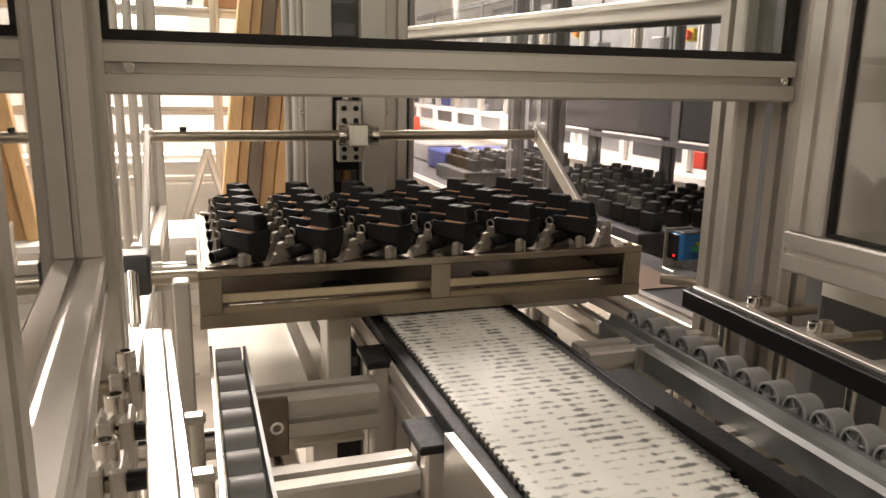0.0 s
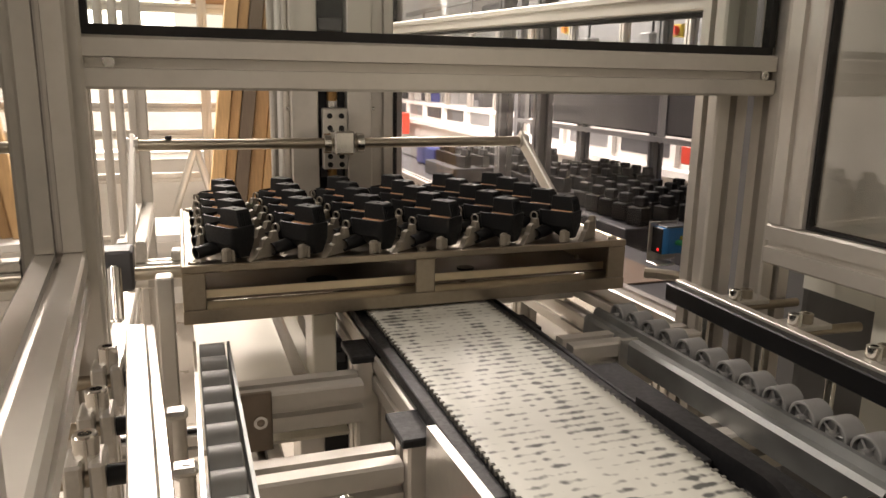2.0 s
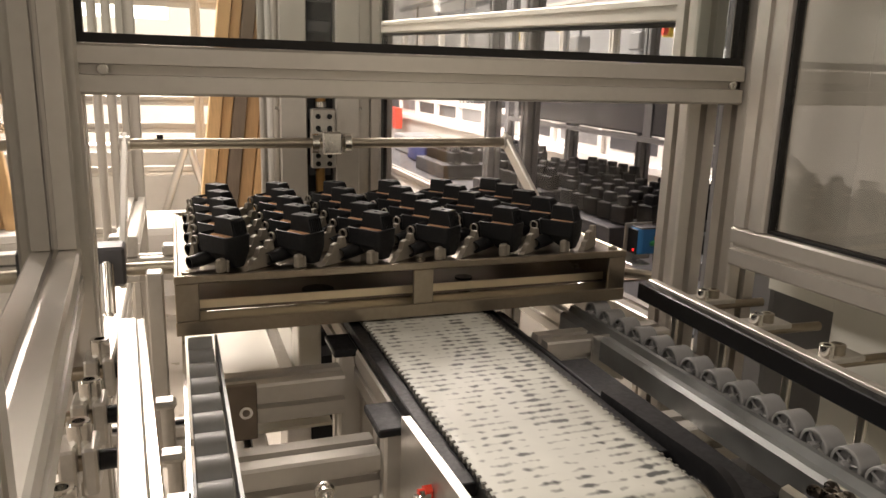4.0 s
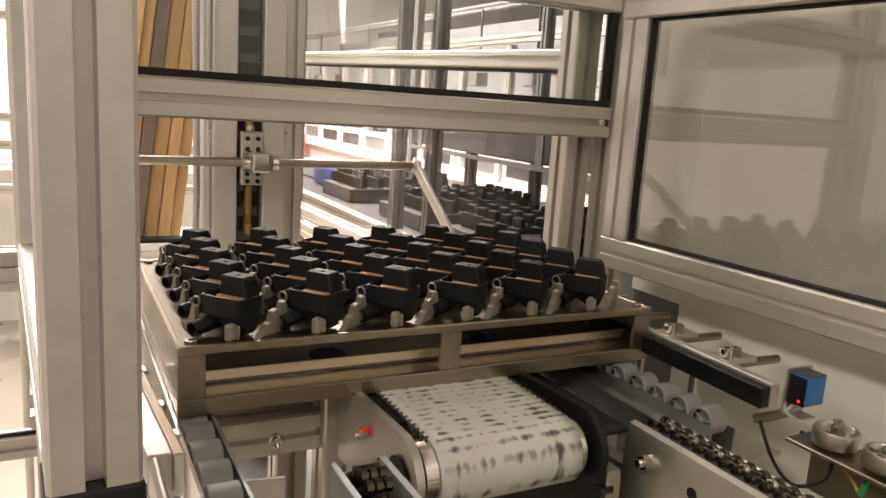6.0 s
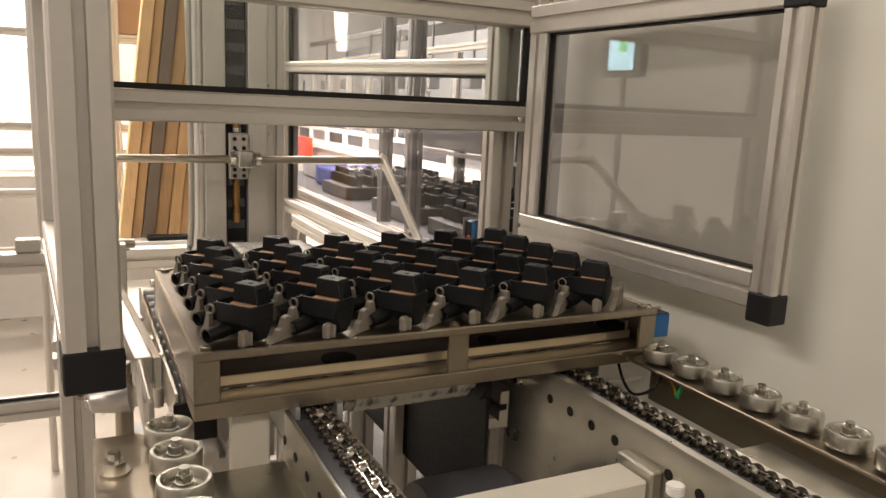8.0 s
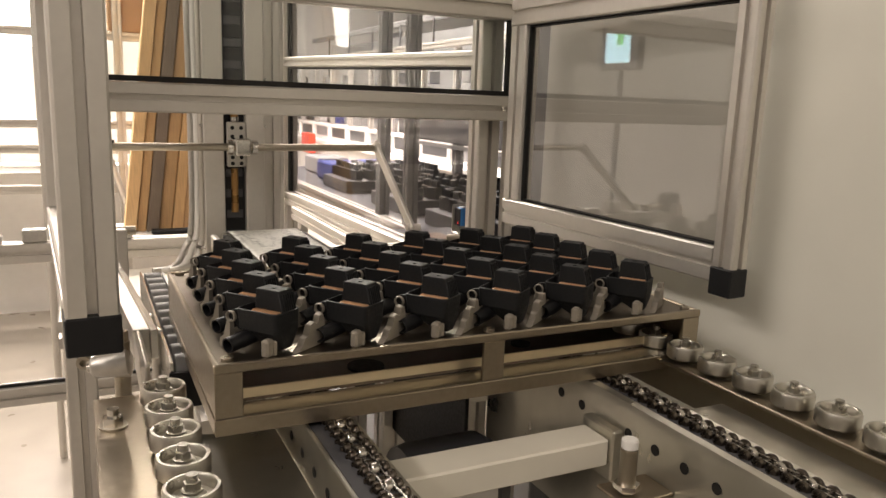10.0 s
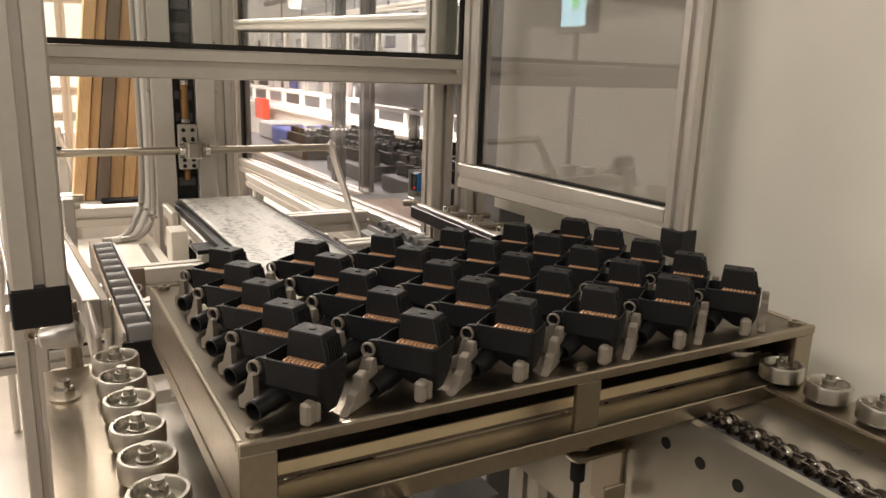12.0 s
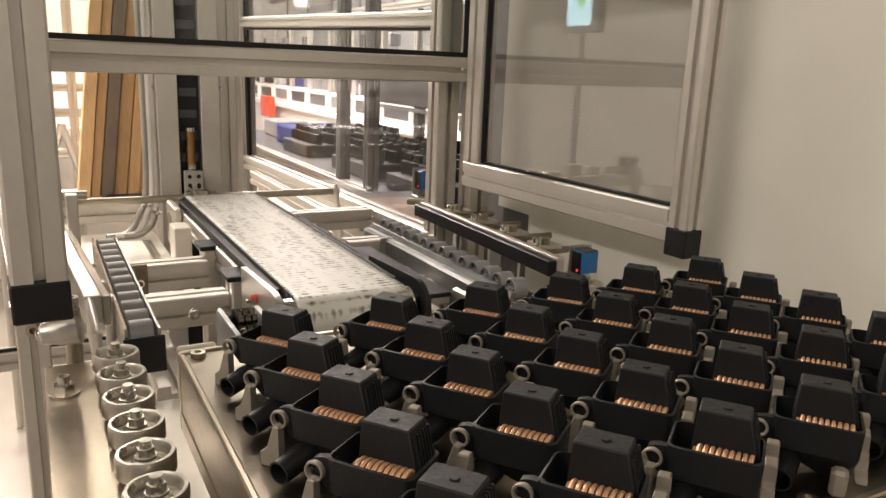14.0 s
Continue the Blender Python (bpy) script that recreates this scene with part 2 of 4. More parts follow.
def profile(axis, a, b, u0, v0, bm=None, w=0.045, h=0.045, slot=0.010, deep=0.011):
    """A slotted aluminium profile along an axis, its section from (u0, v0) to (u0 + w, v0 + h); long sides carry two slots."""
    def side(length, unit=0.045):
        n = max(1, round(length / unit))
        return [length * (i + 0.5) / n for i in range(n)]
    r, o = 0.0025, []
    def run(start, along, inward, length):
        o.append((start[0] + along[0] * r, start[1] + along[1] * r))
        for c in side(length):
            for d, k in ((c - slot / 2, 0), (c - slot / 2 + 0.0008, deep), (c + slot / 2 - 0.0008, deep), (c + slot / 2, 0)):
                o.append((start[0] + along[0] * d + inward[0] * k, start[1] + along[1] * d + inward[1] * k))
        o.append((start[0] + along[0] * (length - r), start[1] + along[1] * (length - r)))
    run((u0, v0), (1, 0), (0, 1), w)
    run((u0 + w, v0), (0, 1), (-1, 0), h)
    run((u0 + w, v0 + h), (-1, 0), (0, -1), w)
    run((u0, v0 + h), (0, -1), (1, 0), h)
    return prism(o, axis, a, b, bm)


def tube(points, r, bm=None, segs=10, closed=False):
    """A bent round bar or cable through points."""
    own = bmesh.new()
    pts = [Vector(p) for p in points]
    fine = []
    n = len(pts)
    for i in range(n - 1):
        p0, p1, p2, p3 = pts[max(i - 1, 0)], pts[i], pts[i + 1], pts[min(i + 2, n - 1)]
        for k in range(6):
            t = k / 6
            fine.append(0.5 * (2 * p1 + (p2 - p0) * t + (2 * p0 - 5 * p1 + 4 * p2 - p3) * t * t + (3 * p1 - p0 - 3 * p2 + p3) * t ** 3))
    fine.append(pts[-1])
    rings = []
    up = Vector((0.3, 0.2, 1)).normalized()
    for i, p in enumerate(fine):
        d = (fine[min(i + 1, len(fine) - 1)] - fine[max(i - 1, 0)]).normalized()
        s = d.cross(up).normalized()
        u = s.cross(d)
        rings.append([own.verts.new(p + (s * math.cos(2 * math.pi * j / segs) + u * math.sin(2 * math.pi * j / segs)) * r) for j in range(segs)])
    for a, b in zip(rings, rings[1:]):
        for j in range(segs):
            own.faces.new((a[j], a[(j + 1) % segs], b[(j + 1) % segs], b[j]))
    own.faces.new(rings[0][::-1])
    own.faces.new(rings[-1])
    return merge(bm, own)


def hexbolt(p, axis, r, h, bm=None, socket=False):
    p, axis = Vector(p), Vector(axis).normalized()
    if socket:
        return lathe(p, axis, [(r, 0), (r, h), (r * 0.85, h + r * 0.1), (r * 0.5, h + r * 0.1), (r * 0.5, h * 0.5), (0.0001, h * 0.5)], bm, 14)
    bm = rod(p, p + axis * h, r, bm, 6)
    return rod(p, p + axis * (h + r * 0.8), r * 0.55, bm, 10)

# ---- the hall ----
X0, X1, Y0, Y1, TOP = -4.5, 7.5, -3.5, 10.0, 3.6
tagged(solid("floor", box(X0, X1, Y0, Y1, -0.1, 0), CONCRETE, (0, 0, 0), "polished pale concrete factory floor with scuffs", "floor", kind="structure"))
# grey ceiling and walls are an added shell that dims bounce and reflections
solid("ceiling", box(X0, X1, Y0, Y1, TOP, TOP + 0.1), HALL_GREY, (0, 0, TOP), "grey hall ceiling added to dim bounce and reflections", "ceiling", kind="structure")
for nm, b in (("wall_west", (X0 - 0.1, X0, Y0, Y1)), ("wall_east", (X1, X1 + 0.1, Y0, Y1)), ("wall_south", (X0, X1, Y0 - 0.1, Y0)), ("wall_north", (X0, X1, Y1, Y1 + 0.1))):
    solid(nm, box(*b, 0, TOP), WHITE if nm == "wall_north" else HALL_GREY, (b[0], b[2], 0), "white painted hall wall" if nm == "wall_north" else "grey hall wall added to dim bounce and reflections", "wall", kind="structure")
# the pale sheet wall beside the chain conveyor
solid("wall_panel_upper", box(0.735, 0.75, 0.6605, 0.764, 1.0, 2.3), WALLPAINT, (0.735, 0.7, 1.0), "pale grey painted sheet wall beside the post", "wall", kind="structure")
# added block: darkens the gap between sheet wall and post, no known machine
solid("gap_block", box(0.768, 0.95, 0.79, 0.94, 0.0, 2.2, 0.004), MIDGREY, (0.86, 0.86, 0), "grey block added behind the guard to cover the bright gap", "column")
solid("wall_panel", box(0.735, 0.75, -2.6, 0.66, 0.0, 2.3), WALLPAINT, (0.735, -1, 0), "pale grey painted sheet wall beside the conveyor", "wall", kind="structure")

# ---- the guard cage of aluminium profiles ----
cage = thing("machine_guard", (0.3, 0.78, 0), "guard cage of slotted aluminium profiles with clear sheets", "machine guard")
P = 0.045
part("cross_rail", profile("x", -0.06, 0.667, 0.775, 1.231), ALU, cage)
part("top_rail", profile("x", -0.06, 0.667, 0.775, 1.412), ALU, cage)
part("gasket", box(-0.055, 0.662, 0.779, 0.79, 1.2765, 1.285), RUBBER, cage, "black rubber gasket")
part("gasket", box(0.6555, 0.664, 0.779, 0.79, 1.285, 1.4115), RUBBER, cage, "black rubber gasket")
part("gasket", box(-0.058, -0.0495, 0.779, 0.79, 1.285, 1.4115), RUBBER, cage, "black rubber gasket")
part("clear_sheet", box(-0.055, 0.66, 0.783, 0.786, 1.2855, 1.411), CLEAR, cage, "clear plastic guard sheet")
part("post", profile("z", 0, 2.2, -0.1, 0.772), ALU, cage)
part("post", profile("z", 0, 2.2, 0.6685, 0.765), ALU, cage)
part("post", profile("z", 0, 2.2, 0.62, 0.812), ALU, cage)
for x in (-0.035, 0.648):
    part("screw", hexbolt((x, 0.7735, 1.2535), (0, -1, 0), 0.005, 0.003, socket=True), CHROME, cage)
# side wall of glass behind the post
def splay(bm):
    for v in bm.verts:   # the side wall opens a little towards its far end
        k = (v.co.y - 0.858) / 1.60
        v.co.x += 0.012 * k
        v.co.z += 0.18 * k * (v.co.z - 1.1)
    return bm


FAR = 2.46
for z in (1.332, 0.888, 1.60, 0.70):
    part("side_rail", splay(profile("y", 0.858, FAR, 0.64, z, h=0.03 if z > 1.3 else 0.042, deep=0.008)), ALU, cage)
part("post", profile("z", 0, 2.2, 0.662, FAR + 0.002, h=0.09), ALU, cage)
part("post", profile("z", 0, 2.2, 0.607, FAR + 0.002), ALU, cage)
for z0, z1 in ((0.931, 1.331), (1.363, 1.599)):
    part("side_sheet", splay(box(0.660, 0.664, 0.859, FAR, z0, z1)), SIDE_GLASS, cage, "smoky clear plastic side sheet")
    part("gasket", splay(box(0.656, 0.668, FAR - 0.03, FAR - 0.001, z0, z1)), RUBBER, cage)
    part("gasket", splay(box(0.656, 0.668, 0.859, FAR - 0.03, z1 - 0.006, z1)), RUBBER, cage)
# far cross beams
part("back_beam", profile("x", -0.6, 0.2, 1.44, 0.872), ALU, cage)
part("lower_beam", profile("x", -0.6, 0.15, 1.44, 0.535), ALU, cage)
part("gasket", box(-0.6, 0.15, 1.45, 1.458, 0.5805, 0.588), RUBBER, cage)
part("left_post", profile("z", 0, 2.2, -0.107, 2.2), ALU, cage)
part("left_rail", profile("y", 0.818, 2.2, -0.107, 0.86), ALU, cage)


def guard(name, x, y0, y1, sx, label, w=P, d=P, zb=1.058):
    """A hanging side guard: two posts, two rails, a sheet and end caps. sx: the side of the free glass."""
    g = thing(name, (x, (y0 + y1) / 2, 1.04), label, "guard panel", "side guards")
    kw = {"w": w} if w == P else {"w": w, "slot": 0.008, "deep": 0.005}
    part("front_post", profile("z", 1.072, 1.95 if sx > 0 else 1.3925, x, y0, h=d, **kw), ALU, g)
    rear = P if sx < 0 else 0.016
    part("rear_post", profile("z", zb + 0.046, 1.393, x, y1 - rear, h=rear, **kw), ALU, g)
    part("bottom_rail", profile("y", y0 + d, y1, x, zb, **kw), ALU, g)
    part("top_rail", profile("y", y0 + d, y1, x, 1.394, **kw), ALU, g)
    part("end_cap", box(x - 0.001, x + w + 0.001, y0 - 0.001, y0 + d + 0.001, 1.036, 1.0715, 0.0015), BLACK, g, "black plastic profile end cap")
    part("clear_sheet", box(x + w * 0.45, x + w * 0.45 + 0.004, y0 + d, y1 - rear, zb + 0.0455, 1.3935), DOOR_GLASS, g, "dusty clear guard sheet")
    for a in (y0 + d, y1 - P - 0.003) if sx < 0 else ():
        part("gasket", box(x + w * 0.3, x + w * 0.7, a, a + 0.003, zb + 0.0455, 1.3935), RUBBER, g)
    for z in (zb + 0.0455, 1.3905) if sx < 0 else ():
        part("gasket", box(x + w * 0.3, x + w * 0.7, y0 + d + 0.003, y1 - P - 0.003, z, z + 0.003), RUBBER, g)
    return g


gr = guard("side_guard", 0.634, 0.200, 0.715, -1, "aluminium framed clear side guard with black end cap", 0.028, 0.032, 1.051)
part("end_cap", box(0.633, 0.663, 0.199, 0.233, 1.3935, 1.4400, 0.0015), BLACK, gr)
gr.rotation_euler = (0, 0, radians(2.8))   # swung a little open
gl = guard("side_guard", -0.087, 0.260, 0.771, 1, "aluminium framed clear side guard with black end cap")

gl.rotation_euler = (0, 0, radians(3.3))
gl.location.x -= 0.008
gl.location.z -= 0.009

# ---- vertical lifting axis ----
col = thing("lifting_column", (0.265, 1.40, 0), "vertical linear axis of pale aluminium with a dark slot", "lifting column")
part("column_profile", box(0.196, 0.2425, 1.36, 1.46, 0.3, 2.3, 0.002), ALU, col)
part("column_profile", box(0.2925, 0.336, 1.36, 1.46, 0.3, 2.3, 0.002), ALU, col)
part("belt_cover", box(0.243, 0.292, 1.385, 1.455, 0.3, 2.3), BLACK, col, "black slot with toothed belt")
part("side_post", profile("z", 0, 2.3, 0.337, 1.39), ALU, col)
part("guide_rod", rod((0.268, 1.3795, 0.985), (0.268, 1.3795, 1.09), 0.0085), AMBER, col, "amber guide rod")
for k in range(30):
    part("belt_cleat", box(0.248, 0.287, 1.3805, 1.3845, 0.62 + 0.05 * k, 0.64 + 0.05 * k, 0.001), DARKGREY, col)
for z in (1.24, 1.19, 1.30, 0.9, 1.5):
    for x in (0.198, 0.334):
        part("screw", hexbolt((x, 1.375, z), (-1 if x < 0.25 else 1, 0, 0), 0.006, 0.004), CHROME, col)

# the rod with its two arms, carried by the column's slide
ROD_Y, ROD_Z = 1.30, 1.157
gate = thing("lifting_gate", (0.268, ROD_Y, ROD_Z), "round steel cross rod on a slide with two flat arms", "lifting gate")
part("cross_rod", rod((-0.05, ROD_Y, ROD_Z), (0.60, ROD_Y, ROD_Z), 0.0085, segs=20, bevel=0.001), STEEL, gate)
bm = box(0.246, 0.288, 1.338, 1.356, ROD_Z - 0.048, ROD_Z + 0.055, 0.002)
part("slide_plate", bm, ALU_DULL, gate, "drilled aluminium slide plate")
for dz in (0.042, 0.022, -0.026, -0.040):
    for dx in (0.257, 0.277):
        part("screw", hexbolt((dx, 1.338, ROD_Z + dz), (0, -1, 0), 0.0045, 0.003, socket=True), BLACK, gate)
part("clamp_block", box(0.255, 0.288, 1.282, 1.340, ROD_Z - 0.018, ROD_Z + 0.02, 0.003), CHROME, gate, "bright clamp block")
for x in (0.238, 0.293):
    part("clamp_collar", lathe((x, ROD_Y, ROD_Z), (1, 0, 0), [(0.010, 0), (0.0165, 0.001), (0.0165, 0.012), (0.010, 0.013)]), CHROME, gate)
part("grub_screw", rod((0.0, ROD_Y, ROD_Z + 0.008), (0.0, ROD_Y, ROD_Z + 0.014), 0.005), BLACK, gate)
part("damper", rod((0.268, 1.372, ROD_Z + 0.056), (0.268, 1.372, ROD_Z + 0.15), 0.009), AMBER, gate, "amber damper cylinder")
for dz in (0.056, 0.142):
    part("damper_ring", rod((0.268, 1.372, ROD_Z + dz), (0.268, 1.372, ROD_Z + dz + 0.01), 0.0105), CHROME, gate)
arms = []
for x in (-0.052, 0.598):
    bm = box(-0.0045, 0.0045, -0.012, 0.012, -0.29, 0.016, 0.002)
    rod((-0.008, 0, 0), (0.008, 0, 0), 0.012, bm)
    rod((-0.012, 0, -0.28), (0.02, 0, -0.28), 0.008, bm)
    me = finish(bm, ALU, "arm")
    arm = new("arm", me)
    arm.parent = gate
    arm.location = (x - 0.268, 0, 0)
    tagged(arm, "flat aluminium arm")
    arms.append((arm, x - 0.268))

# ---- belt conveyor ----
BX0, BX1, BZ, BY0, BY1, DR = 0.224, 0.379, 0.965, 0.447, 1.225, 0.034
conv = thing("belt_conveyor", (0.3, 0.83, 0.9), "narrow belt conveyor with a worn white belt", "belt conveyor")
own = bmesh.new()
loop = []
for i in range(25):
    a = math.pi / 2 + math.pi * i / 24
    loop.append((BY0 + DR * math.cos(a), BZ - DR + DR * math.sin(a)))
for i in range(25):
    a = -math.pi / 2 + math.pi * i / 24
    loop.append((BY1 + DR * math.cos(a), BZ - DR + DR * math.sin(a)))
nloop = len(loop)
cols = 13
grid = [[own.verts.new((BX0 + (BX1 - BX0) * c / (cols - 1), y, z)) for y, z in loop] for c in range(cols)]
for c in range(cols - 1):
    for i in range(nloop):
        own.faces.new((grid[c][i], grid[c + 1][i], grid[c + 1][(i + 1) % nloop], grid[c][(i + 1) % nloop]))
belt = part("belt", own, BELT, conv, "worn white belt with dark scuff marks")
thick = belt.modifiers.new("thick", "SOLIDIFY")
thick.thickness, thick.offset = 0.002, -1
rng = random.Random(4)
own = bmesh.new()
y = BY0
while y < BY1:   # frayed stitched edge
    for x in (BX0, BX1):
        s = 0.0012 + 0.0012 * rng.random()
        box(x - s, x + s, y, y + 0.003, BZ - 0.003, BZ + 0.0006, bm=own)
    y += 0.0095
part("frayed_edge", own, mat("frayed_belt_edge", (0.12, 0.115, 0.1), 0.8), conv)["kind"] = "stuff"
for y in (BY0, BY1):
    part("drum", lathe((BX0 - 0.014, y, BZ - DR), (1, 0, 0), [(0.012, 0), (0.031, 0.001), (0.0315, 0.012), (0.0315, 0.166), (0.031, 0.177), (0.012, 0.178)], segs=32), CHROME, conv)
for x in (0.205, 0.382):
    part("side_bar", profile("y", BY0 + 0.06, BY1 - 0.02, x, 0.902, w=0.016, h=0.045, deep=0.004), ALU, conv)
    part("edge_strip", box(x + (0.004 if x < 0.3 else -0.002), x + (0.018 if x < 0.3 else 0.012), BY0 + 0.05, BY1 - 0.02, 0.948, 0.9605, 0.001), BLACK, conv, "black slide strip")
part("bed", box(BX0 + 0.004, BX1 - 0.004, BY0 + 0.04, BY1 - 0.04, 0.935, 0.961), ZINC, conv)


def bearing_plate(x, side):
    own = []
    yc, zc = BY0, BZ - DR
    for i in range(13):
        a = math.pi / 2 + math.pi * i / 12
        own.append((yc + 0.042 * math.cos(a), zc + 0.042 * math.sin(a)))
    own += [(yc + 0.16, zc - 0.055), (yc + 0.16, zc + 0.035)]
    b = prism(own, "x", x, x + 0.008)
    return part("bearing_plate", b, ALU_DULL if side < 0 else BLACK, conv)


bearing_plate(0.196, -1)
bearing_plate(0.396, 1)
part("hub_pocket", lathe((0.1945, BY0 - 0.004, BZ - DR), (-1, 0, 0), [(0.02, 0), (0.022, 0.0015), (0.02, 0.002)]), BLACK, conv)
for dz in (0.012, -0.03):
    part("red_screw", hexbolt((0.1955, BY0 + 0.075, BZ - DR + dz), (-1, 0, 0), 0.006, 0.006), RED if dz > 0 else CHROME, conv)
    part("screw", hexbolt((0.1935, BY0 + 0.073, BZ - DR + dz - 0.002), (-1, 0, 0), 0.005, 0.008), CHROME, conv)
part("skirt_plate", box(0.404, 0.41, BY0 - 0.03, 1.0, 0.70, 0.955, 0.001), BLACK, conv, "black side skirt")
part("skirt_top", box(0.386, 0.446, BY0 - 0.02, 0.72, 0.945, 0.9515, 0.001), BLACK, conv)
part("end_bracket", box(0.19, 0.204, 1.13, 1.25, 0.86, 0.955, 0.003), ALU, conv)
part("end_disc", lathe((0.1895, 1.205, 0.91), (-1, 0, 0), [(0.026, 0), (0.026, 0.003), (0.016, 0.004), (0.012, 0.002)]), STEEL, conv)

# ---- supporting frame under the belt ----
base = thing("support_frame", (0.3, 0.8, 0), "machine base frame of slotted aluminium profiles", "machine frame")
for y in (0.652, 0.852):
    part("leg", profile("z", 0.0, 0.938, 0.187, y - 0.025), ALU, base)
    part("leg_cap", box(0.180, 0.240, y - 0.03, y + 0.028, 0.939, 0.947, 0.0015), BLACK, base, "black plastic leg cap")
    part("leg_cap", box(0.376, 0.432, y + 0.015, y + 0.07, 0.936, 0.944, 0.0015), BLACK, base, "black plastic leg cap")
    part("leg", profile("z", 0.0, 0.935, 0.382, y + 0.02), ALU, base)
part("cross_bar", profile("x", 0.055, 0.186, 0.79, 0.885), ALU, base)
part("cross_bar", profile("x", 0.06, 0.186, 0.638, 0.872), ALU, base)
part("cross_bar", profile("x", -0.05, 0.186, 0.62, 0.70), ALU, base)
part("cross_bar", profile("x", 0.44, 0.62, 0.80, 0.895), ALU, base)
part("cross_bar", profile("x", 0.44, 0.62, 0.60, 0.87), ALU, base)
part("cross_bar", profile("x", 0.44, 0.62, 0.52, 0.80), ALU, base)
part("cross_bar", profile("x", 0.38, 0.64, 1.16, 0.88), ALU, base)
part("long_bar", profile("y", 0.45, 1.2, 0.445, 0.845), ALU, base)
part("long_bar", profile("y", 0.90, 2.2, 0.613, 0.83, w=0.026, deep=0.006), ALU, base)
part("long_bar", profile("y", 0.5, 1.4, 0.06, 0.80), ALU, base)
for p in ((0.52, 0.797, 0.918), (0.545, 0.797, 0.918), (0.078, 0.787, 0.905), (0.13, 0.617, 0.9)):
    part("bolt", lathe(p, (0, -1, 0), [(0.009, 0), (0.009, 0.002), (0.007, 0.0025), (0.007, 0.008), (0.004, 0.008), (0.004, 0.003), (0.0005, 0.003)], segs=14), CHROME, base)
part("corner_plate", box(0.50, 0.565, 0.794, 0.7995, 0.885, 0.945, 0.001), ALU_DULL, base)
part("corner_plate", box(0.05, 0.09, 0.783, 0.7895, 0.872, 0.935, 0.001), STEEL_DARK, base)
part("tray_sheet", box(0.02, 0.182, 0.845, 1.42, 0.846, 0.85), CREAM, base, "cream cover sheet")
part("sheet_strip", box(0.142, 0.16, 0.86, 1.3, 0.851, 0.856), CHROME, base)
part("end_block", box(0.165, 0.196, 0.99, 1.05, 0.85, 0.945, 0.002), CREAM, base)
part("lower_sheet", box(-0.05, 0.186, 0.42, 0.86, 0.66, 0.664), CREAM, base)
part("lower_bracket", prism([(0.06, 0.80), (0.175, 0.79), (0.175, 0.72), (0.09, 0.71), (0.06, 0.75)], "y", 0.735, 0.74), CREAM, base, "cream drilled bracket")
part("lower_plate", box(0.02, 0.60, 0.50, 1.3, 0.55, 0.555), MIDGREY, base)

# ---- grey roller lanes ----
def roller_lane(name, x0, x1, y0, y1, pitch, z, r, spoked, label):
    g = thing(name, ((x0 + x1) / 2, (y0 + y1) / 2, z - 2 * r), label, "roller lane", "roller lanes")
    if spoked:
        part("channel", prism([(x0 - 0.026, z - 0.052), (x0 - 0.026, z - 0.027), (x0 - 0.022, z - 0.022), (x0 - 0.013, z - 0.022), (x0 - 0.010, z - 0.014), (x0 - 0.004, z - 0.014), (x0 - 0.004, z - 0.052)], "y", y0, y1), ZINC, g, "galvanised steel channel")
        part("back_angle", box(x1 + 0.004, x1 + 0.006, y0, y1, z - 0.05, z - 0.02), ZINC, g)
    else:
        part("side_strip", box(x0 - 0.006, x0 - 0.003, y0, y1, z - 0.045, z - 0.001), CHROME, g, "bright steel side strip")
        part("side_strip", box(x1 + 0.003, x1 + 0.006, y0, y1, z - 0.045, z - 0.004), ZINC, g)
        part("end_cap", box(x0 - 0.008, x1 + 0.010, y0 - 0.004, y0, z - 0.055, z - 0.012, 0.001), BLACK, g, "black plastic end cap")
    n = int((y1 - y0) / pitch)
    me = me2 = None
    for i in range(n):
        y = y0 + pitch * (i + 0.6)
        if me is None:
            bm = lathe((x0, 0, 0), (1, 0, 0), [(r - 0.003, 0.0) if spoked else (0.004, 0.0), (r - 0.001, 0), (r, 0.001), (r, x1 - x0 - 0.001), (r - 0.001, x1 - x0), (0.004, x1 - x0)], segs=28)
            if spoked:
                bmesh.ops.delete(bm, geom=[f for f in bm.faces if len(f.verts) > 8], context="FACES_ONLY")
                lathe((x0 + 0.006, 0, 0), (1, 0, 0), [(r - 0.003, 0), (r - 0.003, 0.004)], bm)
                for k in range(5):
                    a = 2 * math.pi * k / 5 + 0.4
                    d = Vector((0, math.cos(a), math.sin(a)))
                    rod(Vector((x0 + 0.003, 0, 0)) + d * 0.003, Vector((x0 + 0.003, 0, 0)) + d * (r - 0.002), 0.0013, bm, 4)
                rod((x0 - 0.004, 0, 0), (x1, 0, 0), 0.004, bm, 8)
            bmesh.ops.translate(bm, verts=bm.verts[:], vec=-Vector(((x0 + x1) / 2, 0, 0)))
            me = finish(bm, GREY_ROLL, "roller")
        ob = new("roller", me)
        ob.parent = g
        ob.location = Vector(((x0 + x1) / 2, y, z - r)) - origin[g.name]
        ob.rotation_euler = (rng.random() * 6, 0, 0)
    return g


roller_lane("roller_lane", 0.024, 0.050, 0.40, 0.875, 0.0395, 0.965, 0.0185, False, "lane of small grey plastic rollers between steel strips")
roller_lane("roller_lane", 0.536, 0.560, 0.395, 0.90, 0.0345, 0.965, 0.0155, True, "lane of spoked grey rollers on a galvanised channel")

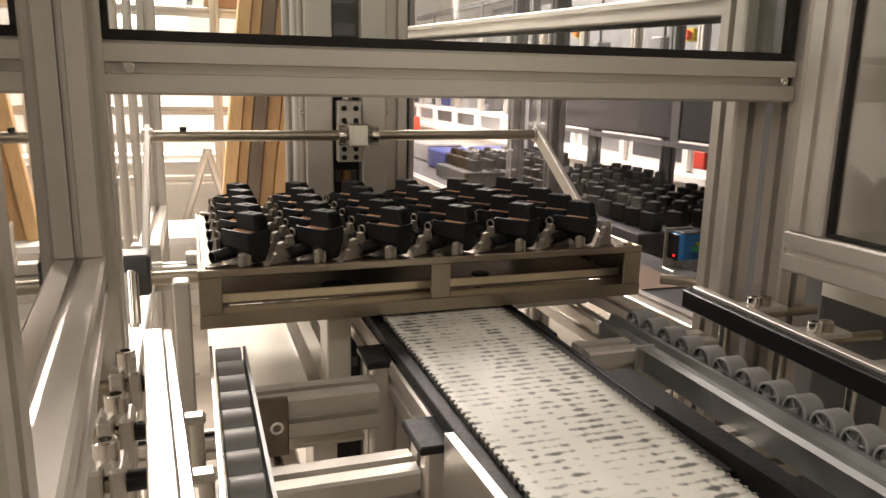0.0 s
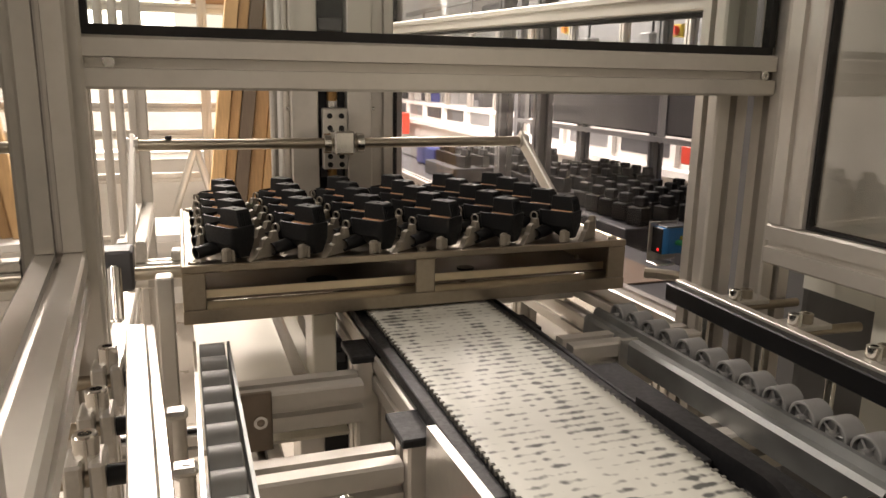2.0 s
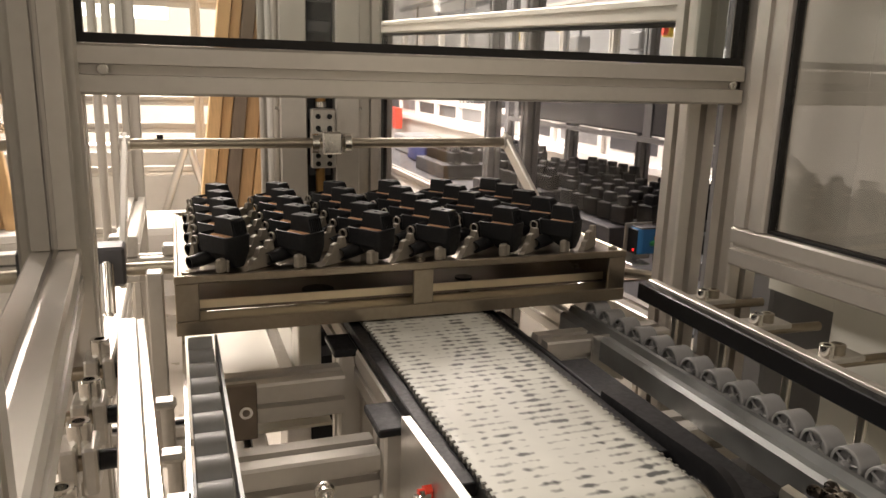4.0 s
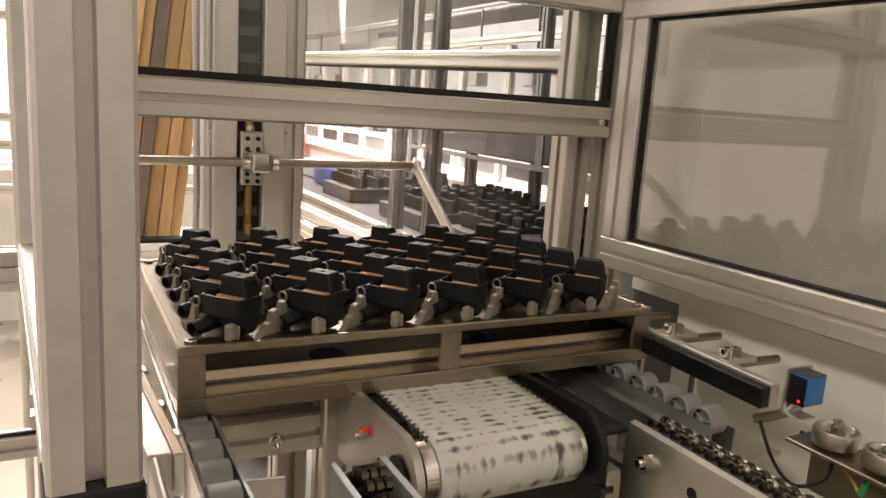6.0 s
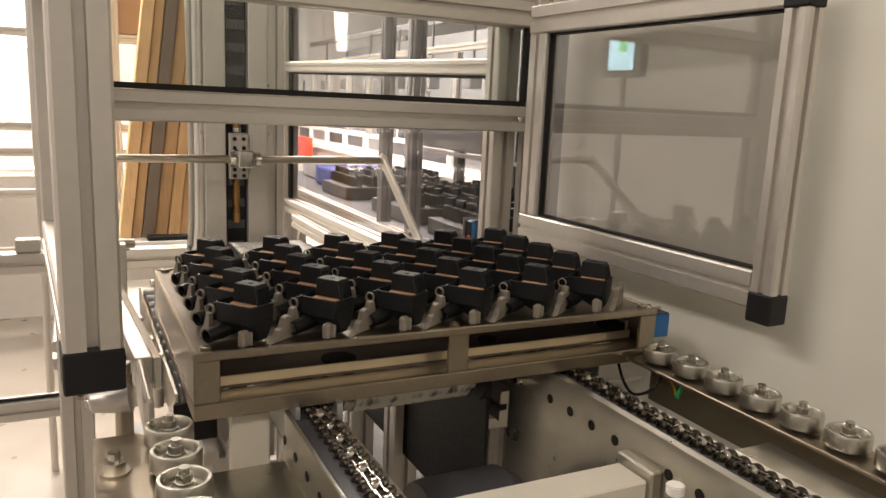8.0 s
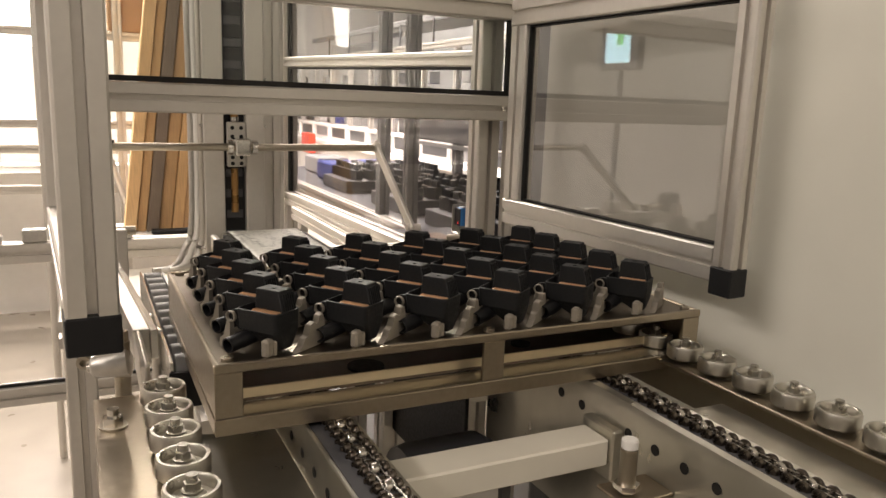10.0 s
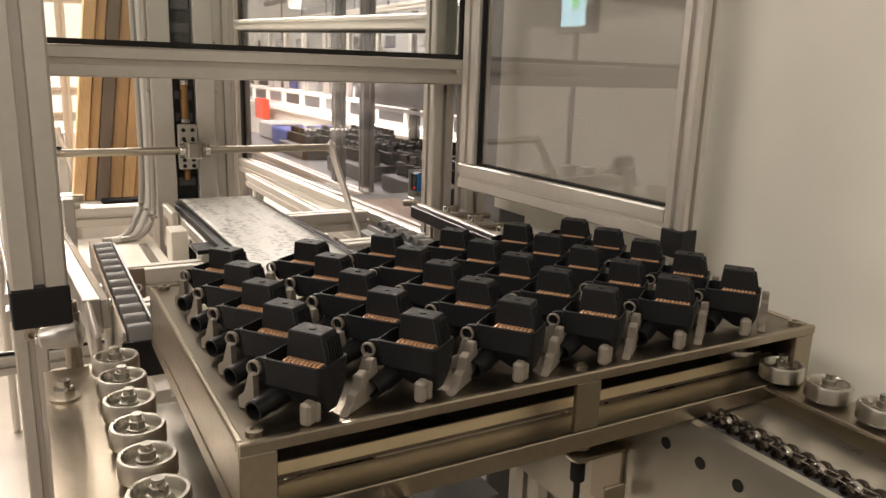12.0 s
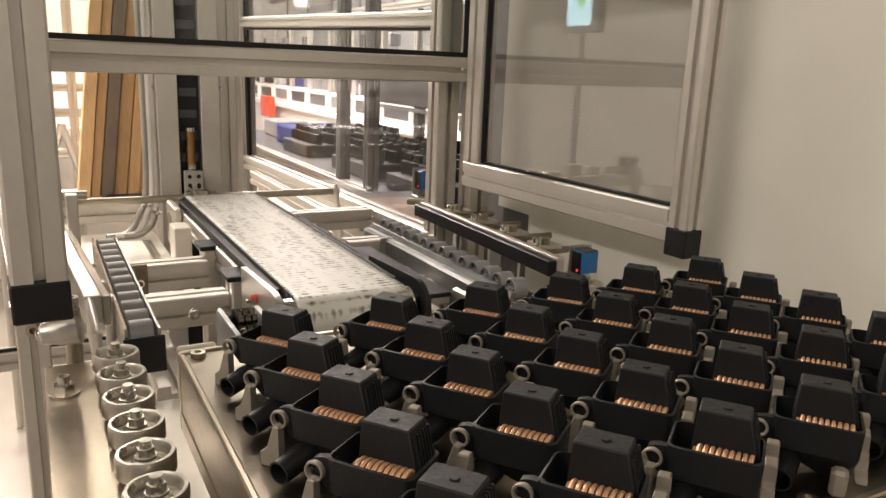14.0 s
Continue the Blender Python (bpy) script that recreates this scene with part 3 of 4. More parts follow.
# ---- left guide rail with its clamps ----
lg = thing("guide_rail", (-0.02, 0.62, 1.0), "aluminium guide rail with steel edge held by clamps", "guide rail", "guide rails")
def skew(bm, k=-0.012, y=0.62):
    for v in bm.verts:
        v.co.x += (v.co.y - y) * k
    return bm
part("rail", skew(box(-0.031, -0.013, 0.42, 0.84, 0.968, 1.0, 0.001), -0.06), ALU, lg)
part("edge_strip", skew(box(-0.0125, -0.004, 0.42, 0.84, 0.964, 0.9985, 0.0008), -0.06), CHROME, lg)
for y in (0.49, 0.583, 0.661, 0.759):
    o = -0.06 * (y - 0.62)
    part("clamp_rod", rod((-0.085, y, 0.975), (-0.031 + o, y, 0.975), 0.0065), STEEL_WORN, lg, "steel clamp rod")
    own = box(-0.068, -0.056, y - 0.016, y + 0.016, 0.955, 0.992, 0.002)
    box(-0.052, -0.042, y - 0.016, y + 0.016, 0.955, 0.992, 0.002, own)
    part("clamp", own, ALU_DULL, lg, "split aluminium clamp")
    part("clamp_bolt", lathe((-0.054, y, 0.985), (0, 0, 1), [(0.0085, 0), (0.0085, 0.022), (0.0075, 0.023), (0.0045, 0.023), (0.0045, 0.014), (0.0003, 0.014)], segs=16), CHROME, lg)
    part("cross_screw", lathe((-0.066, y - 0.018, 0.955), (-0.3, -1, 0), [(0.008, 0), (0.008, 0.016), (0.004, 0.016), (0.004, 0.008), (0.0003, 0.008)], segs=14), STEEL, lg)
    part("rod_end", rod((-0.042, y, 0.975), (-0.031 + o, y, 0.975), 0.0075), BLACK, lg)
for y in (0.60, 0.70, 0.53):
    o = -0.06 * (y - 0.62)
    own = box(-0.004 + o, 0.016 + o, y - 0.009, y + 0.009, 0.958, 0.966, 0.003)
    rod((0.008 + o, y, 0.90), (0.008 + o, y, 0.958), 0.006, own)
    rod((0.008 + o, y, 0.966), (0.008 + o, y, 0.9665), 0.003, own)
    part("lug", own, ALU_DULL, lg, "lug on a round pillar")
part("rear_bracket", box(-0.016, 0.002, 0.88, 0.905, 0.80, 1.035, 0.002), ALU, lg, "upright flat bracket")
part("rear_block", box(-0.078, -0.040, 0.945, 0.985, 1.005, 1.052, 0.003), DARKGREY, lg, "dark split clamp block")
part("clamp_lever", rod((-0.059, 0.938, 1.037), (-0.057, 0.905, 0.982), 0.0075, bevel=0.003), CHROME, lg, "bright clamp lever")
part("pivot_rod", rod((-0.040, 0.965, 1.02), (0.020, 0.965, 1.02), 0.008), STEEL, lg)

# ---- right guide rail ----
rg = thing("guide_rail", (0.58, 0.6, 1.0), "aluminium guide rail with a black sliding strip", "guide rail", "guide rails")
part("rail", box(0.582, 0.594, 0.375, 0.84, 0.972, 1.0, 0.001), ALU, rg)
part("slide_strip", box(0.568, 0.5815, 0.375, 0.84, 0.974, 0.997, 0.0015), BLACK_GLOSS, rg, "black plastic slide strip")
for y in (0.46, 0.555, 0.655, 0.75):
    part("bracket", box(0.594, 0.645, y - 0.008, y + 0.022, 0.992, 0.998, 0.001), ALU_DULL, rg)
    part("bolt", hexbolt((0.602, y, 0.998), (0, 0, 1), 0.0075, 0.012, socket=True), CHROME, rg)
    part("bolt", hexbolt((0.620, y + 0.004, 0.998), (0, 0, 1), 0.0075, 0.010, socket=True), STEEL, rg)
    part("clamp_rod", rod((0.622, y + 0.01, 0.985), (0.70, y + 0.01, 0.985), 0.0055), STEEL_WORN, rg)
    part("post", rod((0.588, y + 0.03, 0.90), (0.588, y + 0.03, 0.972), 0.005), CHROME, rg)
part("support_angle", box(0.565, 0.63, 0.39, 0.86, 0.905, 0.91), ALU_DULL, rg)
rg.rotation_euler = (0, 0, radians(-2.0))   # set a little askew
rg.location.x += 0.0135

# ---- chain conveyor ----
chainc = thing("chain_conveyor", (0.3, 0.0, 0.9), "two-strand roller chain conveyor in zinc-plated channels", "chain conveyor")
CY0, CY1 = -1.1, 0.37


def chain_strand(x0, x1, z, CY1):
    """Three rows of rollers on pins, in side plates."""
    pitch = 0.0155
    n = int((CY1 - CY0) / pitch)
    w = x1 - x0
    bm = lathe((0, 0, 0), (1, 0, 0), [(0.003, 0), (0.0058, 0.001), (0.0064, w * 0.13), (0.0058, w * 0.25), (0.003, w * 0.27)], segs=12)
    middle = finish(lathe((w * 0.34, 0, 0), (1, 0, 0), [(0.003, 0), (0.0064, 0.0008), (0.0070, 0.0016), (0.0070, w * 0.32 - 0.0016), (0.0064, w * 0.32 - 0.0008), (0.003, w * 0.32)], segs=12), CHAIN_PIN, "centre_roller")
    lathe((w * 0.75, 0, 0), (1, 0, 0), [(0.003, 0), (0.0058, 0.001), (0.0066, w * 0.13), (0.0058, w * 0.25), (0.003, w * 0.27)], bm, segs=12)
    rod((-0.002, 0, 0), (w + 0.002, 0, 0), 0.002, bm, 8)
    roll = finish(bm, CHAIN, "chain_roller")
    link = finish(merge(box(w * 0.30, w * 0.30 + 0.0013, -pitch - 0.003, 0.003, -0.0045, 0.0035), box(w * 0.68, w * 0.68 + 0.0013, -pitch - 0.003, 0.003, -0.0045, 0.0035)), CHAIN_PIN, "chain_link")
    for i in range(n):
        y = CY1 - pitch * (i + 0.5)
        row = [("chain_roller", roll, 0.0), ("chain_link", link, (0.0008, -0.0008)[i % 2])]
        if i % 2:
            row.append(("centre_roller", middle, 0.0))
        for nm, me, dx in row:
            ob = new(nm, me)
            ob.parent = chainc
            ob.location = Vector((x0 + dx, y, z - 0.006)) - origin[chainc.name]


chain_strand(0.136, 0.161, 0.961, 0.37)
chain_strand(0.466, 0.489, 0.961, 0.425)


def channel(xa, xb, sx, CY1):
    """Folded plate with a lip beside a chain; sx points to the inner side."""
    own = prism([(xa, 0.78), (xb, 0.78), (xb, 0.944), (xb - 0.003 * sx, 0.955), (xb - 0.010 * sx, 0.957), (xb - 0.010 * sx, 0.953), (xa, 0.945)], "y", CY0, CY1 - 0.03)
    return part("channel_plate", own, ZINC_PLATE, chainc, "zinc-plated channel plate with round holes")


channel(0.164, 0.170, 1, 0.37)
channel(0.452, 0.446, -1, 0.46)
part("channel_plate", box(0.118, 0.1225, CY0, CY1 - 0.03, 0.80, 0.955, 0.001), ZINC_PLATE, chainc)
part("channel_plate", box(0.495, 0.4985, CY0, 0.43, 0.90, 0.955, 0.001), ZINC_PLATE, chainc)
for xa, xb, yb in ((0.123, 0.1635, 0.33), (0.4525, 0.4945, 0.42)):
    part("slide_rail", box(xa, xb, CY0, yb, 0.942, 0.9535), DARKGREY, chainc, "dark chain slide rail")
for i in range(20):
    y = 0.335 - 0.0413 * i
    if abs(y - 0.165) > 0.03:
        part("plate_hole", lathe((0.4458, y, 0.9245), (-1, 0, 0), [(0.0058, 0), (0.0058, 0.0006)], segs=18), RUBBER, chainc)
    part("plate_hole", lathe((0.1175, y, 0.9245), (-1, 0, 0), [(0.005, 0), (0.005, 0.0006)], segs=18), RUBBER, chainc)
# sprocket noses at the belt end
for x in (0.136,):
    part("nose_cheek", box(x - 0.014, x - 0.006, 0.315, 0.43, 0.91, 0.968, 0.006, segs=2), ZINC, chainc)
    part("nose_cheek", box(x + 0.031, x + 0.037, 0.315, 0.43, 0.91, 0.966, 0.006, segs=2), ZINC, chainc)
    part("nose_cover", box(x - 0.0055, x + 0.030, 0.424, 0.431, 0.91, 0.955, 0.002), DARKGREY, chainc)
    own = bmesh.new()
    for k in range(12):
        a = 2 * math.pi * k / 12
        y, z = 0.395 + 0.026 * math.cos(a), 0.942 + 0.026 * math.sin(a)
        lathe((x + 0.001, y, z), (1, 0, 0), [(0.003, 0), (0.0058, 0.001), (0.0058, 0.007), (0.003, 0.008), (0.0058, 0.009), (0.0058, 0.015), (0.003, 0.016), (0.0058, 0.017), (0.0058, 0.023), (0.003, 0.024)], own, 8)
    part("nose_chain", own, CHAIN, chainc, "chain round the nose sprocket")
part("nose_bolt", hexbolt((0.446, 0.395, 0.928), (-1, 0, 0), 0.0075, 0.008), CHROME, chainc)
part("tie_bar", box(0.171, 0.431, 0.140, 0.184, 0.885, 0.915, 0.002), CREAM, chainc, "pale cross tie")
part("end_plate", box(0.064, 0.105, 0.345, 0.352, 0.85, 0.955, 0.002), CREAM, chainc)
part("tie_bar", box(0.171, 0.445, -0.45, -0.40, 0.85, 0.89, 0.002), ALU, chainc)
part("cross_bar", box(0.171, 0.445, -0.025, 0.05, 0.68, 0.704, 0.002), ZINC, chainc)
part("drip_sheet", box(0.171, 0.445, -1.0, -0.026, 0.62, 0.624), STEEL_DARK, chainc, "dull stained sheet between the channels")
part("cover_sheet", box(-0.03, 0.116, -0.4, 0.33, 0.90, 0.904), ZINC_PLATE, chainc)
for x, y in ((0.15, 0.2), (0.15, -0.6), (0.47, 0.2), (0.47, -0.6)):
    part("leg", profile("z", 0.0, 0.778, x - 0.022, y), ALU, chainc)
part("motor_housing", lathe((0.26, 0.31, 0.80), (1, 0, 0), [(0.02, 0), (0.055, 0.004), (0.058, 0.02), (0.058, 0.11), (0.045, 0.13), (0.02, 0.135)], segs=28), DARKGREY, chainc, "dark drive motor below the belt end")
part("type_plate", box(0.30, 0.36, 0.245, 0.249, 0.80, 0.84), WHITE, chainc)
part("tie_flange", box(0.4315, 0.4455, 0.135, 0.190, 0.868, 0.925, 0.002), ZINC_PLATE, chainc)
part("bolt", hexbolt((0.431, 0.172, 0.903), (-1, 0, 0), 0.006, 0.006), CHROME, chainc)

# proximity sensor between the strands
prox = thing("proximity_sensor", (0.402, 0.075, 0.87), "round steel proximity sensor with a white cap on a bracket", "sensor")
part("barrel", rod((0.402, 0.075, 0.895), (0.402, 0.075, 0.94), 0.0085, bevel=0.0008), STEEL, prox)
part("cap", rod((0.402, 0.075, 0.9402), (0.402, 0.075, 0.950), 0.0082, bevel=0.001), WHITE, prox, "white sensor face")
part("nut", rod((0.402, 0.075, 0.898), (0.402, 0.075, 0.904), 0.013, segs=6), CHROME, prox)
part("nut", rod((0.402, 0.075, 0.884), (0.402, 0.075, 0.890), 0.013, segs=6), CHROME, prox)
part("bracket", box(0.384, 0.4455, 0.055, 0.098, 0.8905, 0.8945, 0.001), STEEL_WORN, prox, "steel bracket plate")
part("bracket_leg", box(0.441, 0.4455, 0.055, 0.098, 0.82, 0.890, 0.001), STEEL, prox)
part("strap", box(0.412, 0.4405, 0.045, 0.049, 0.845, 0.862, 0.001), STEEL, prox)
part("plug", rod((0.402, 0.075, 0.86), (0.402, 0.075, 0.884), 0.0075), BLACK, prox)
part("cable", tube([(0.402, 0.075, 0.86), (0.400, 0.073, 0.83), (0.38, 0.06, 0.78), (0.37, 0.05, 0.70)], 0.0035), BLACK, prox, "black cable")

# ---- side rails of bright steel guide wheels ----
def wheel_rail(xc, xa, xb, ys, label):
    g = thing("wheel_rail", (xc, 0, 0.96), label, "wheel rail", "wheel rails")
    part("angle", box(xa, xb, CY0, ys[0] + 0.035, 0.968, 0.972, 0.001), STEEL_WORN, g, "steel angle")
    side = xa if xc < 0.3 else xb - 0.004
    part("angle_leg", box(side, side + 0.004, CY0, ys[0] + 0.035, 0.91, 0.967), STEEL, g)
    bm = lathe((0, 0, 0), (0, 0, 1), [(0.012, 0.002), (0.0185, 0.002), (0.0205, 0.004), (0.0205, 0.016), (0.0195, 0.0185), (0.0172, 0.0185), (0.0162, 0.017), (0.0155, 0.010), (0.011, 0.009), (0.009, 0.013), (0.0075, 0.014), (0.007, 0.012)], segs=36)
    wheel_me = finish(bm, WHEEL, "wheel")
    bm = rod((0, 0, 0.010), (0, 0, 0.0155), 0.0075, None, 16)
    rod((0, 0, 0.0155), (0, 0, 0.0215), 0.0062, bm, 6)
    rod((0, 0, 0.0215), (0, 0, 0.027), 0.0042, bm, 12)
    bolt_me = finish(bm, WHEEL, "axle_bolt")
    for y in ys:
        w = new("wheel", wheel_me)
        w.parent = g
        w.location = Vector((xc, y, 0.973)) - origin[g.name]
        origin[w.name] = Vector((xc, y, 0.973))
        w["label"] = "bright turned steel guide wheel"
        a = new("axle_bolt", bolt_me)
        a.parent = w
        a.rotation_euler = (0, 0, y * 37)
    return g


wl = wheel_rail(-0.002, -0.062, 0.006, [0.262 - 0.0505 * i for i in range(26)], "row of bright steel guide wheels on a steel angle")
part("fixing_bolt", hexbolt((-0.047, 0.226, 0.972), (0, 0, 1), 0.009, 0.010), CHROME, wl)
part("washer", rod((-0.047, 0.226, 0.972), (-0.047, 0.226, 0.974), 0.012), STEEL, wl)
part("pillar", profile("z", 0.0, 0.906, -0.06, -0.5), ALU, wl)
wr = wheel_rail(0.570, 0.546, 0.594, [0.287 - 0.0505 * i for i in range(27)], "row of bright steel guide wheels on a steel angle")
part("cover_plate", box(0.499, 0.5455, CY0, 0.10, 0.951, 0.955, 0.0008), ZINC_PLATE, wr, "zinc-plated cover plate")
part("pillar", profile("z", 0.0, 0.967, 0.549, -0.6, w=0.03), ALU, wr)

# swivel clamp at the head of the left wheel row
sw = thing("swivel_clamp", (-0.04, 0.33, 0.98), "cast swivel clamp on an upright steel pin", "clamp")
part("body", lathe((-0.062, 0.335, 0.992), (1, -0.2, 0.12), [(0.008, 0), (0.011, 0.002), (0.014, 0.02), (0.016, 0.035), (0.012, 0.037)], segs=20), ALU_DULL, sw)
part("body_end", hexbolt((-0.062, 0.335, 0.992), (-1, 0.2, -0.12), 0.006, 0.003, socket=True), CHROME, sw)
part("pin", rod((-0.034, 0.33, 0.93), (-0.034, 0.33, 1.018), 0.008, bevel=0.001), STEEL, sw)
part("pin_head", lathe((-0.034, 0.33, 1.012), (0, 0, 1), [(0.007, 0), (0.007, 0.016), (0.0035, 0.016), (0.0035, 0.01), (0.0002, 0.01)], segs=14), CHROME, sw)
part("link_plate", box(-0.018, -0.010, 0.30, 0.42, 0.955, 1.0, 0.003), ALU, sw, "bent aluminium link plate")

# ---- sensors ----
def eye_sensor(x, y, z, s, label, turn):
    g = thing("light_sensor", (x, y, z - 0.02 * s), label, "sensor", "light sensors")
    def loc(bm):
        bmesh.ops.transform(bm, matrix=Matrix.Translation((x, y, z)) @ Matrix.Rotation(turn, 4, "Z") @ Matrix.Scale(s, 4), verts=bm.verts[:])
        return bm
    part("housing", loc(box(-0.012, 0.026, -0.011, 0.013, -0.016, 0.024, 0.002, segs=2)), BLUE, g)
    part("face", loc(box(-0.0145, -0.0122, -0.0115, 0.0135, -0.0155, 0.0235, 0.0008)), BLACK_GLOSS, g, "black sensor face")
    part("light_spot", loc(rod((-0.0152, -0.004, -0.009), (-0.0144, -0.004, -0.009), 0.002)), LENS_RED, g, "red glowing light spot")
    part("lid", loc(box(-0.008, 0.022, -0.013, 0.015, 0.0242, 0.0265, 0.0008)), DARKGREY, g)
    part("bracket", loc(box(-0.02, 0.03, 0.0135, 0.0165, -0.03, 0.03, 0.001)), ALU_DULL, g, "bent steel bracket")
    part("bracket_foot", loc(box(-0.02, 0.012, -0.014, 0.0165, -0.0325, -0.0302, 0.001)), ALU_DULL, g)
    return g, loc


s1, loc = eye_sensor(0.622, 0.362, 0.992, 0.80, "blue optical sensor with black face on a bracket", 0.0)
part("holder_rod", tube([(0.600, 0.40, 0.950), (0.607, 0.385, 0.958), (0.616, 0.372, 0.968), (0.622, 0.365, 0.978)], 0.0055), STEEL, s1, "bent steel holder rod")
part("cable", tube([(0.57, 0.37, 0.964), (0.56, 0.34, 0.935), (0.555, 0.31, 0.925), (0.57, 0.29, 0.94), (0.585, 0.30, 0.962), (0.58, 0.33, 0.968)], 0.0019), BLACK, s1, "black looped cable")
part("wire", tube([(0.59, 0.30, 0.955), (0.585, 0.275, 0.945), (0.575, 0.26, 0.94)], 0.0016), YELLOW, s1, "yellow earth wire")
part("connector", rod((0.576, 0.258, 0.937), (0.579, 0.256, 0.953), 0.003), GREEN, s1, "green connector")
s2, loc = eye_sensor(0.667, 0.955, 1.020, 0.95, "blue optical sensor beside the guide rail", 0.0)
part("holder_rod", tube([(0.62, 0.93, 0.985), (0.65, 0.90, 0.985), (0.672, 0.885, 0.975), (0.678, 0.88, 0.94), (0.678, 0.88, 0.90)], 0.0075), STEEL, s2, "bent steel holder rod")
part("cable", tube([(0.674, 0.955, 1.02), (0.69, 0.93, 1.02), (0.70, 0.90, 1.0), (0.69, 0.88, 0.97)], 0.004), GREEN, s2)
part("wire", tube([(0.68, 0.955, 1.03), (0.70, 0.92, 1.02), (0.69, 0.89, 0.99)], 0.003), YELLOW, s2)

# ---- tray ----
TW, TL, T0, T1 = 0.568, 0.385, 0.962, 1.03
TX, TY = 0.303, 0.935
tray = thing("product_tray", (TX, TY, T0), "stainless steel transport tray with open frame sides", "tray")
def L(bm):
    bmesh.ops.translate(bm, verts=bm.verts[:], vec=(TX, TY, T0))
    return bm
H = TW / 2
part("top_plate", L(box(-H + 0.002, H - 0.002, 0.002, TL - 0.002, 0.061, 0.066)), PLATE, tray, "brushed stainless top plate")
for nm, b in (("top_rim", (-H, H, 0.0, 0.006)), ("top_rim", (-H, H, TL - 0.006, TL))):
    part(nm, L(box(*b, 0.059, 0.068, 0.0012)), STEEL_WORN, tray)
for s in (-1, 1):
    a, b = sorted((s * H, s * (H - 0.005)))
    part("top_rim", L(box(a, b, 0.0065, TL - 0.0065, 0.059, 0.0675, 0.0012)), STEEL_WORN, tray)
    a, b = sorted((s * H, s * (H - 0.004)))
    part("bottom_rail", L(box(a, b, 0.0045, TL - 0.0045, 0, 0.016, 0.0008)), STEEL_WORN, tray)
    a, b = sorted((s * (H - 0.0045), s * (H - 0.034)))
    part("bottom_flange", L(box(a, b, 0.0345, TL - 0.0345, 0.012, 0.016)), STEEL, tray)
for y0, y1, f0, f1 in ((0.0, 0.004, 0.0045, 0.034), (TL - 0.004, TL, TL - 0.034, TL - 0.0045)):
    part("bottom_rail", L(box(-H, H, y0, y1, 0.0, 0.016, 0.0008)), STEEL_WORN, tray)
    part("bottom_flange", L(box(-H + 0.005, H - 0.005, f0, f1, 0.012, 0.016)), STEEL, tray, "bright flange of the bottom frame")
for x in (-H, -0.0125, H - 0.026):
    for y0, y1 in ((0.001, 0.006), (TL - 0.006, TL - 0.001)):
        part("corner_post", L(box(x + 0.0005, x + 0.0255, y0, y1, 0.0162, 0.0588, 0.0008)), STEEL_WORN, tray)
for s in (-1, 1):
    a, b = sorted((s * (H - 0.001), s * (H - 0.004)))
    part("side_sheet", L(box(a, b, 0.0065, TL - 0.0065, 0.0162, 0.0588)), STEEL_WORN, tray, "closed steel side sheet")
# dark tone of this sheet carries the shade inside the tray's open sides
part("inner_sheet", L(box(-H + 0.012, H - 0.012, 0.036, TL - 0.036, 0.0165, 0.0195)), STEEL_DARK, tray, "dull inner sheet, toned dark for the shade inside the tray")
# lip steel is coloured paler than the tray to carry its highlight
for y in (0.0350, TL - 0.0372):
    part("inner_lip", L(box(-H + 0.012, H - 0.012, y, y + 0.0022, 0.0198, 0.0300, 0.0004)), STEEL_BRIGHT, tray, "inner lip, paler steel for the light it reflects")
# flat black discs added for the round dark spots under the top plate
for x, y, w in ((-0.115, 0.075, 0.020), (0.085, 0.085, 0.012), (0.10, 0.26, 0.014)):
    part("dark_disc", L(rod((x, y, 0.0197), (x, y, 0.0222), w)), BLACK, tray, "dark round disc added on the inner sheet")
for x in (-H + 0.014, 0.0, H - 0.014):
    for y in (0.014, TL - 0.014):
        part("plate_bolt", L(lathe((x, y, 0.0662), (0, 0, 1), [(0.006, 0), (0.006, 0.004), (0.003, 0.0042), (0.003, 0.002), (0.0003, 0.002)], segs=12)), STEEL, tray)
for y in (0.10, 0.25):
    for s in (-1, 1):
        part("flange_bolt", L(hexbolt((s * (H - 0.018), y, 0.016), (0, 0, 1), 0.006, 0.004)), STEEL, tray)

